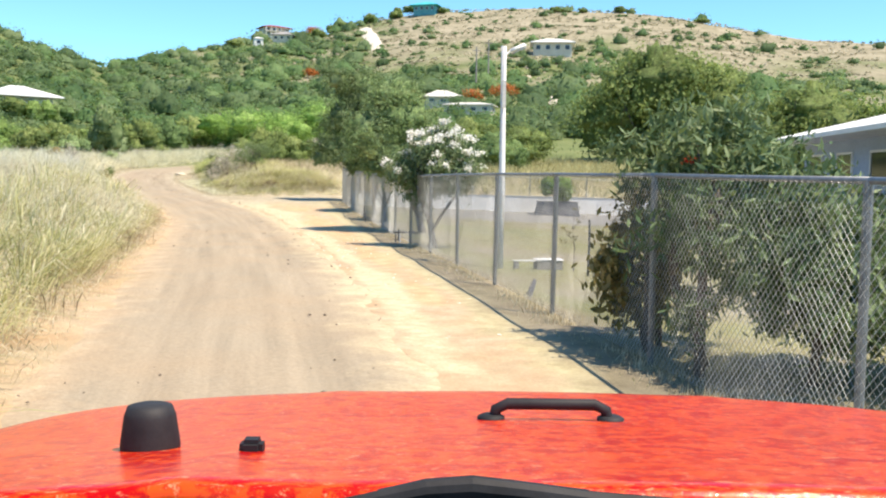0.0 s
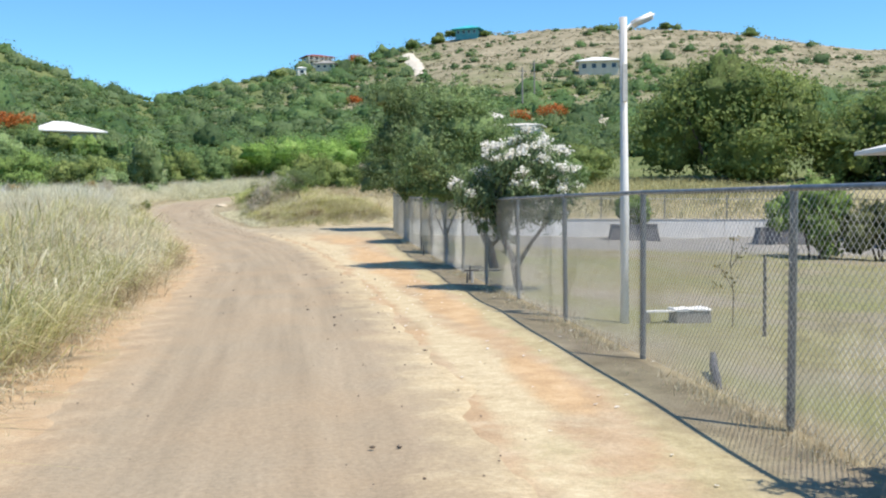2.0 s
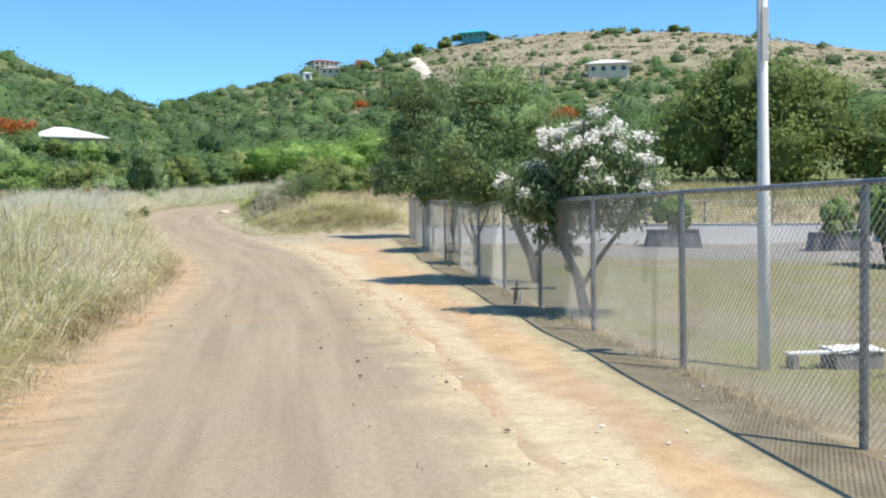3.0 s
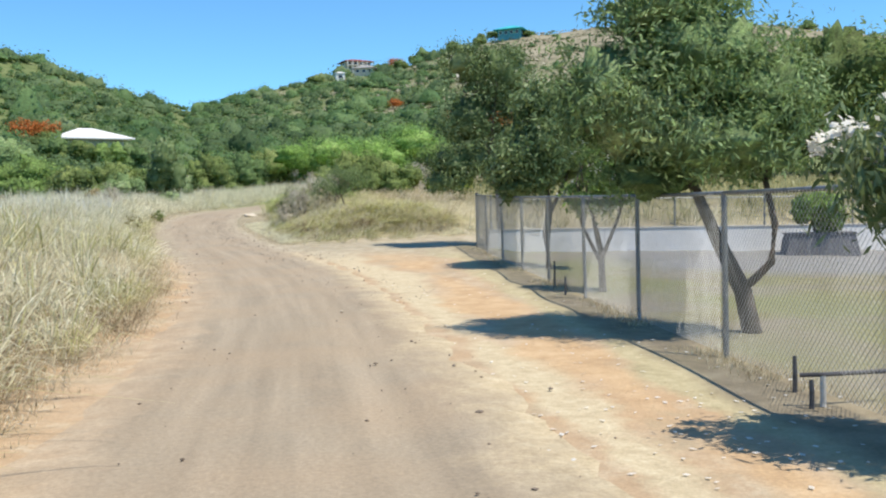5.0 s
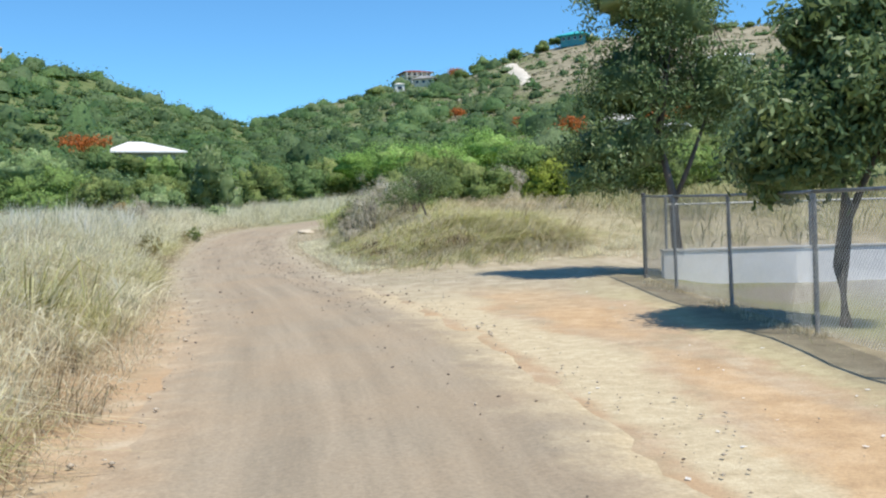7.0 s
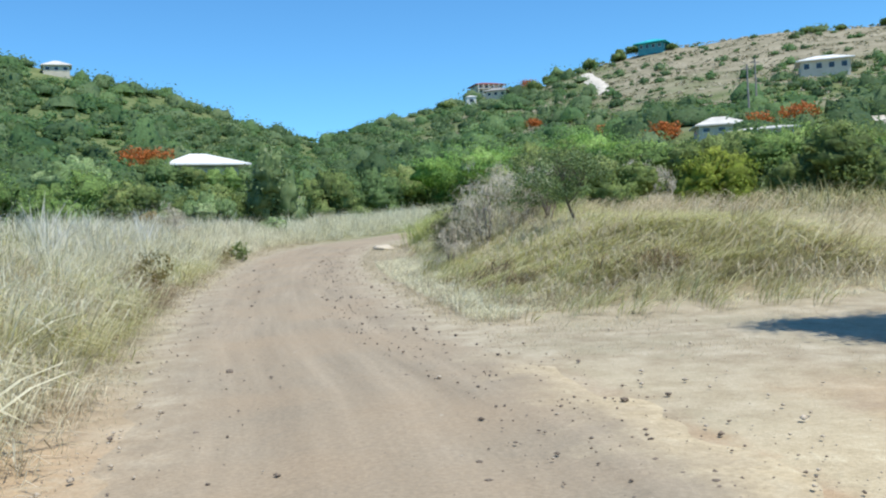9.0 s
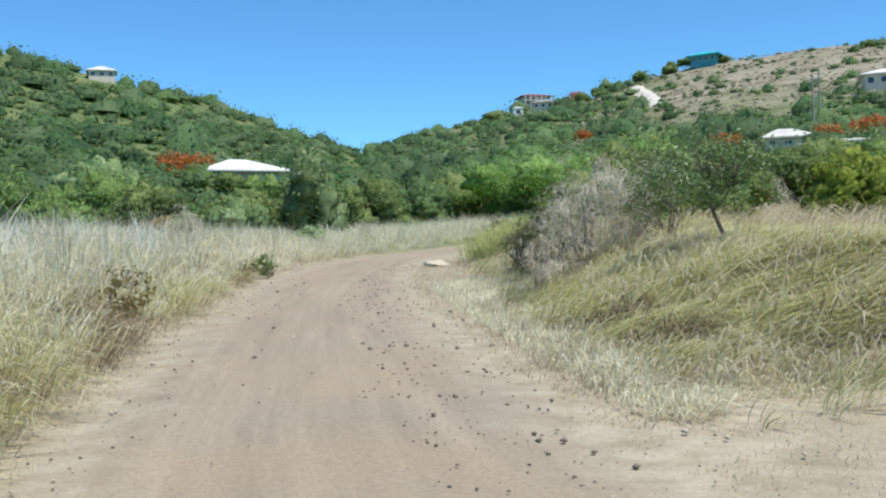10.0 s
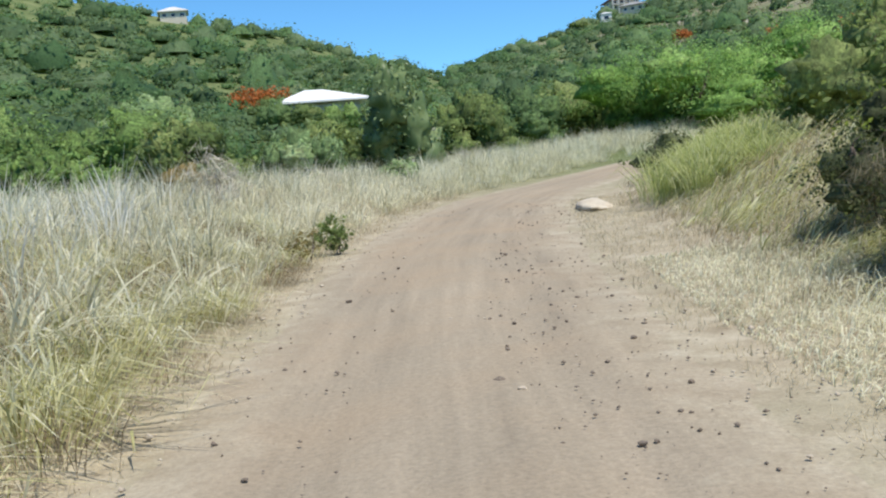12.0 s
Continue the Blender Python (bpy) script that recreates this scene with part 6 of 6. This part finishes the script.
tufts("coarse_grass", x, y, 0.95, 22, 0.09, 0.013, 0.95, G_PALE, "coarse clumps of broad pale stalks on the verge", 37, (0.15, -0.1), 3)
# right side beyond the fence corner
x, y = strip(3200, 44.5, 74, 1, 0.6, 7, g, 1.1)
keep = (y > 48.2 + waves(x, y, 3, 64) * 0.5) & hollows(x, y, -0.25) & (open_rim(x, y) > 0.25) & (np.hypot(x + 6.4, y - 50.8) > 0.45) & (np.hypot(x + 5.95, y - 49.2) > 0.5)
near = keep & (y < 60)
tufts("arching_grass", x[near], y[near], np.interp(open_rim(x, y), (0.2, 1.2, 4), (0.35, 0.62, 0.62))[near], 42, 0.24, 0.0056, 1.35, G_COMB, "arching yellow-green grass bent by the wind", 5, (0.85, -0.25), 3, 0.32)
near = keep & (y >= 60)
tufts("arching_grass", x[near], y[near], np.interp(open_rim(x, y), (0.2, 1.2, 4), (0.35, 0.72, 0.9))[near], 16, 0.24, 0.010, 1.2, G_COMB, "arching yellow-green grass bent by the wind", 25, (0.75, -0.2), 3, 0.4)
x, y = strip(1500, 46.8, 60, 1, 1.2, 7, g, 1.0)
keep = (open_rim(x, y) > 0.45) & (y > 48.6 + waves(x, y, 3, 64) * 0.5) & (np.hypot(x + 6.4, y - 50.8) > 0.45) & (np.hypot(x + 5.95, y - 49.2) > 0.5)
tufts("combed_grass", x[keep], y[keep], 0.72, 36, 0.3, 0.0072, 1.6, G_COMB, "long yellow-green grass combed flat by the wind", 35, (0.85, -0.2), 3, 0.22)
x, y = strip(3000, 45, 94, 1, 0.5, 12, g, 1.1)
keep = (y > 47.8 + waves(x, y, 3, 64) * 0.5) & (open_rim(x, y) > 0) & ((y > 60) | (g.uniform(size=len(x)) < 0.4))
tufts("dry_grass", x[keep], y[keep], np.interp(open_rim(x, y), (0.0, 1.5, 5), (0.25, 0.6, 0.78))[keep], 8, 0.24, 0.0065, 1.0, G_STRAW, DRY, 6, (0.7, -0.25), 2, 0.5)
x, y = strip(54000, 44.5, 76, 1, 0.2, 7, g, 1.2)
keep = (y > 47.4 + waves(x, y, 3, 64) * 0.5) & (open_rim(x, y) > -0.1 + 0.5 * drift(x, y)) & ((open_rim(x, y) < 0.9) | (g.uniform(size=len(x)) < 0.6))
blades("matted_grass", x[keep], y[keep], np.interp(open_rim(x, y), (-1, 0, 1.5, 3), (0.12, 0.22, 0.45, 0.6))[keep], 0.0055, 1.5, G_MAT, "matted grey-straw grass between the taller tufts", 14, (0.3, 0.0), tone=np.clip(0.55 + 0.3 * drift(x, y), 0, 1)[keep])
x, y = strip(900, 46, 70, 1, 0.9, 5, g, 1.0)
keep = (open_rim(x, y) > 0.1)
tufts("broad_grass", x[keep], y[keep], 0.55, 9, 0.1, 0.0065, 0.9, G_GREEN, "broad-bladed yellow-green grass leaning over the verge", 17, (0.7, -0.25), 3, 0.5)
x, y = strip(24000, 46.2, 62, 1, 0.35, 2.8, g, 1.0)
keep = open_rim(x, y) < 0.5 + 0.4 * drift(x, y)
blades("pale_grass", x[keep], y[keep], np.interp(open_rim(x, y), (-0.8, 0.4), (0.10, 0.32))[keep], 0.005, 1.2, G_PALE, "short pale grass at the foot of the green tufts", 24, (0.5, -0.2), tone=np.clip(0.55 + 0.25 * drift(x, y), 0, 1)[keep])
x, y = g.uniform(-8.5, 3.0, 7000), g.uniform(0.0, 1.5, 7000)
y = y + 47.0 + waves(x, y, 2.2, 86) * 0.5
keep = (x > lane(y)[1] + 0.5) & (waves(x, y, 1.1, 87) > -0.35)
blades("pale_grass", x[keep], y[keep], np.interp(y, (47, 48, 49.4), (0.14, 0.30, 0.40))[keep], 0.0055, 1.2, G_PALE, "short pale grass at the foot of the green tufts", 39, (0.5, -0.25), tone=np.clip(0.5 + 0.3 * drift(x, y), 0, 1)[keep])
x, y = strip(90, 45, 66, -1, 2.2, 9, g, 1.0)
tufts("plume_grass", x, y, 1.45, 16, 0.16, 0.008, 0.45, G_PLUME, "tall white plumes standing over the field grass", 23, (0.25, 0.0))
x, y = g.normal(-7.8, 0.5, 90), g.normal(70.0, 1.1, 90)
tufts("tall_green_grass", x, y, 1.0, 80, 0.24, 0.007, 0.8, G_LUSH, "mound of tall fresh yellow-green grass at the bend", 15, bends=2)
x, y = g.uniform(2, 28, 1000), g.uniform(48, 84, 1000)
tufts("field_grass", x, y, 1.0, 18, 0.5, 0.016, 0.9, G_FIELD, "pale dry grass covering the open field", 7)
# dead brown clumps whose dark colour paints shade into hollows and tuft bases, and tall plumes over the field
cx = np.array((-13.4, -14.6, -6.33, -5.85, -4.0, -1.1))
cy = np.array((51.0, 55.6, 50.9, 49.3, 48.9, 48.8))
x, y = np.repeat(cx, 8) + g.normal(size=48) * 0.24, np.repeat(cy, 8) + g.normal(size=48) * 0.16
tufts("dead_shade_grass", x, y, 0.45, 50, 0.16, 0.0045, 1.0, G_DEAD_SHADE, "dead brown grass coloured dark as the shade under the green tufts", 19, (0.5, -0.3), 2)
x, y = strip(130, 44, 90, -1, 1.6, 12, g, 0.8)
tufts("plume_grass", x, y, 1.35, 14, 0.16, 0.009, 0.6, G_PALE, "tall pale stalks standing over the field grass", 20, (0.3, 0.0))
x, y = strip(150, 2, 40, -1, 0.9, 5, g, 0.8)
tufts("plume_grass", x, y, 1.15, 16, 0.14, 0.010, 0.55, G_GREEN, "tall yellow-green stalks over the verge grass", 21, (0.35, 0.0), 2)
# short turf and stubble
x, y = strip(60000, -4, 46, 1, 0.1, 6, g, 0.8)
keep = (x < -0.5) & (waves(x, y, 1.6, 65) > -0.1)
blades("verge_turf", x[keep], y[keep], 0.035, 0.005, 1.2, G_STUB, "short cut dry turf between the road and the fence", 8, bends=0)
x, y = strip(46000, 0, 84, -1, -0.05, 1.3, g, 1.0)
keep = waves(x, y, 1.2, 66) > -0.3
blades("verge_turf", x[keep], y[keep], 0.08, 0.0055, 1.3, G_STUB, "short dry turf at the road's edge", 9, bends=0)
x, y = strip(60000, 43, 74, 1, 0.0, 2.6, g, 1.0)
keep = waves(x, y, 1.2, 67) > -0.45
blades("verge_turf", x[keep], y[keep], np.interp(y, (44, 48), (0.05, 0.11))[keep], 0.0055, 1.3, G_STUB, "short dry turf at the road's edge", 10, bends=0)
x, y = g.uniform(-8.0, 2.0, 26000), g.uniform(41.5, 48.5, 26000)
keep = (x > lane(y)[1] + 0.5) & (waves(x, y, 1.4, 85) > -0.15)
blades("verge_turf", x[keep], y[keep], 0.045, 0.005, 1.3, G_STUB, "thin dry stubble in the clearing beside the road", 38, bends=0)
x, y = g.uniform(-0.45, 9, 50000), g.uniform(0, 42, 50000)
keep = waves(x, y, 2.5, 68) > -0.1
blades("yard_grass", x[keep], y[keep], 0.05, 0.005, 0.6, G_GREEN, "thin mown grass in the yard", 11, bends=0)
x, y = g.normal(-0.05, 0.13, 17000), g.uniform(-6, 42, 17000)
keep = waves(x * 0, y, 1.5, 69) > -0.1
blades("fence_weeds", x[keep], y[keep], 0.12, 0.005, 0.6, G_STRAW, "dry weeds along the foot of the fence", 12, bends=0)


def stone_mesh(seed, size):
    bm = bmesh.new()
    bmesh.ops.create_icosphere(bm, subdivisions=1, radius=size)
    q = np.random.default_rng(seed)
    for v in bm.verts:
        v.co *= q.uniform(0.7, 1.25)
        v.co.z *= 0.62
    me = bpy.data.meshes.new("stone")
    bm.to_mesh(me)
    bm.free()
    return me


shapes = [stone_mesh(k, 1.0) for k in range(6)]
for k, me in enumerate(shapes):
    me.materials.append(STONE if k < 4 else PALESTONE)
g = np.random.default_rng(99)


def road_z(x, y):
    return float(height(x, y, False)) + 0.02


for k in range(260):
    y = float(g.uniform(38, 66)) if k < 246 else float(g.uniform(8, 40))
    L, R = (float(v) for v in lane(y))
    u = float(np.clip(g.normal(0.72, 0.17), 0.03, 1.05)) if g.uniform() < 0.65 else float(g.uniform(0, 1))
    s = float(np.clip(g.lognormal(-4.25, 0.5), 0.008, 0.05))
    x = L + (R - L) * u
    ob = obj("stone", shapes[k % 6], STONE)
    ob.matrix_basis = pose(x, y, road_z(x, y) + s * 0.18, 0, 0, float(g.uniform(0, 360))) @ Matrix.Scale(s, 4)
    tagged(ob, "loose brown stone lying on the dirt road" if k % 6 < 4 else "loose pale stone lying on the dirt road", "stone", "stones on the road")
# finer gravel in one piece
m = 3400
y = np.where(g.uniform(size=m) < 0.82, g.uniform(38, 74, m), g.uniform(-2, 40, m))
L, R = lane(y)
x = L + (R - L) * np.clip(np.where(g.uniform(size=m) < 0.5, g.normal(0.80, 0.13, m), g.uniform(-0.06, 1.06, m)), -0.1, 1.15)
s = g.lognormal(-4.9, 0.55, m).clip(0.003, 0.028)
d = g.normal(size=(m, 6, 3))
base = np.array([(1, 0, 0), (-1, 0, 0), (0, 1, 0), (0, -1, 0), (0, 0, 0.7), (0, 0, -0.5)])
v = (base[None] * g.uniform(0.7, 1.3, (m, 6, 1)) + d * 0.12) * s[:, None, None] + np.stack([x, y, height(x, y, False) + 0.022], 1)[:, None]
tri = np.array([(0, 2, 4), (2, 1, 4), (1, 3, 4), (3, 0, 4), (2, 0, 5), (1, 2, 5), (3, 1, 5), (0, 3, 5)])
f = (6 * np.arange(m)[:, None, None] + tri[None]).reshape(-1, 3)
tagged(obj("gravel", array_mesh("gravel", v.reshape(-1, 3), f), STONE), "fine loose gravel scattered over the road", "gravel", kind="stuff")


bm = bmesh.new()
bmesh.ops.create_icosphere(bm, subdivisions=4, radius=0.33)
q = np.random.default_rng(8)
for v in bm.verts:
    c = v.co
    v.co = Vector((c.x * 1.2, c.y * 6.0, c.z * 0.62)) * (1 + 0.16 * math.sin(c.x * 9 + 1) * math.sin(c.y * 8) + 0.1 * math.sin(c.z * 14 + c.x * 6) + q.uniform(-0.04, 0.04))
me = bpy.data.meshes.new("earth_bank")
bm.to_mesh(me)
bm.free()
bank = obj("earth_bank", me, PALEEARTH, smooth=True)
bank.matrix_basis = pose(-10.45, 71.6, float(height(-10.45, 71.6)) - 0.06, 0, 0, 4)
tagged(bank, "pale bank of bare earth at the road's edge", "earth bank")

m = 1300
y = g.uniform(28, 74, m)
L, R = lane(y)
x = np.where(g.uniform(size=m) < 0.55, L + g.normal(0.05, 0.22, m), R + np.abs(g.normal(0.0, 0.5, m)) * np.interp(y, (38, 42, 48, 50), (1, 4, 4, 1)) - 0.2)
s = g.lognormal(-4.5, 0.5, m).clip(0.005, 0.035)
v = (base[None] * g.uniform(0.7, 1.3, (m, 6, 1)) + g.normal(size=(m, 6, 3)) * 0.12) * s[:, None, None] + np.stack([x, y, height(x, y) + 0.03], 1)[:, None]
f = (6 * np.arange(m)[:, None, None] + tri[None]).reshape(-1, 3)
tagged(obj("pebbles", array_mesh("pebbles", v.reshape(-1, 3), f), PALESTONE), "pale pebbles along the edges of the road", "pebbles", kind="stuff")

# pale litter of dry leaves and petals under the fence trees
g = np.random.default_rng(61)
m = 420
y = np.where(g.uniform(size=m) < 0.6, g.normal(19, 3.5, m), g.uniform(4, 44, m))
x = np.clip(-1.4 + g.normal(size=m) * 0.9, -3.2, 0.8)
c = np.stack([x, y, height(x, y) + 0.012], 1)
v, f = leaf_quads(c, 0.05, g, 1.6, 0.0, np.tile((0.0, 0.0, 1.0), (m, 1)), 0.85)
tagged(obj("leaf_litter", array_mesh("leaf_litter", v, f), WHITEFLOWER), "pale fallen leaves and petals on the verge", "leaf litter", kind="stuff")

# a charred branch lying by the fence, and a low water pipe
bough = thing("fallen_branch", (0.22, 7.9, float(height(0.22, 7.9))), "short charred branch lying behind the fence", "branch")
bm = bmesh.new()
tube(bm, [(0.18, 0.45, 0.16), (0.06, 0.15, 0.09), (-0.06, -0.2, 0.035), (-0.14, -0.45, 0.02)], [0.03, 0.04, 0.036, 0.02], 8)
part("stick", bm, DARKPOST, bough)
pipe = thing("water_pipe", (-0.18, 18.95, float(height(-0.18, 18.95))), "low bent metal water pipe beside the fence", "pipe")
bm = bmesh.new()
tube(bm, [(0, 0, -0.1), (0, 0, 0.24)], [0.024, 0.022], 8)
part("riser", bm, CONCRETE, pipe)
bm = bmesh.new()
tube(bm, [(-0.16, 0.05, 0.245), (0, 0, 0.25), (0.62, 0.1, 0.235)], [0.018] * 3, 8)
part("crossbar", bm, DARKPOST, pipe)
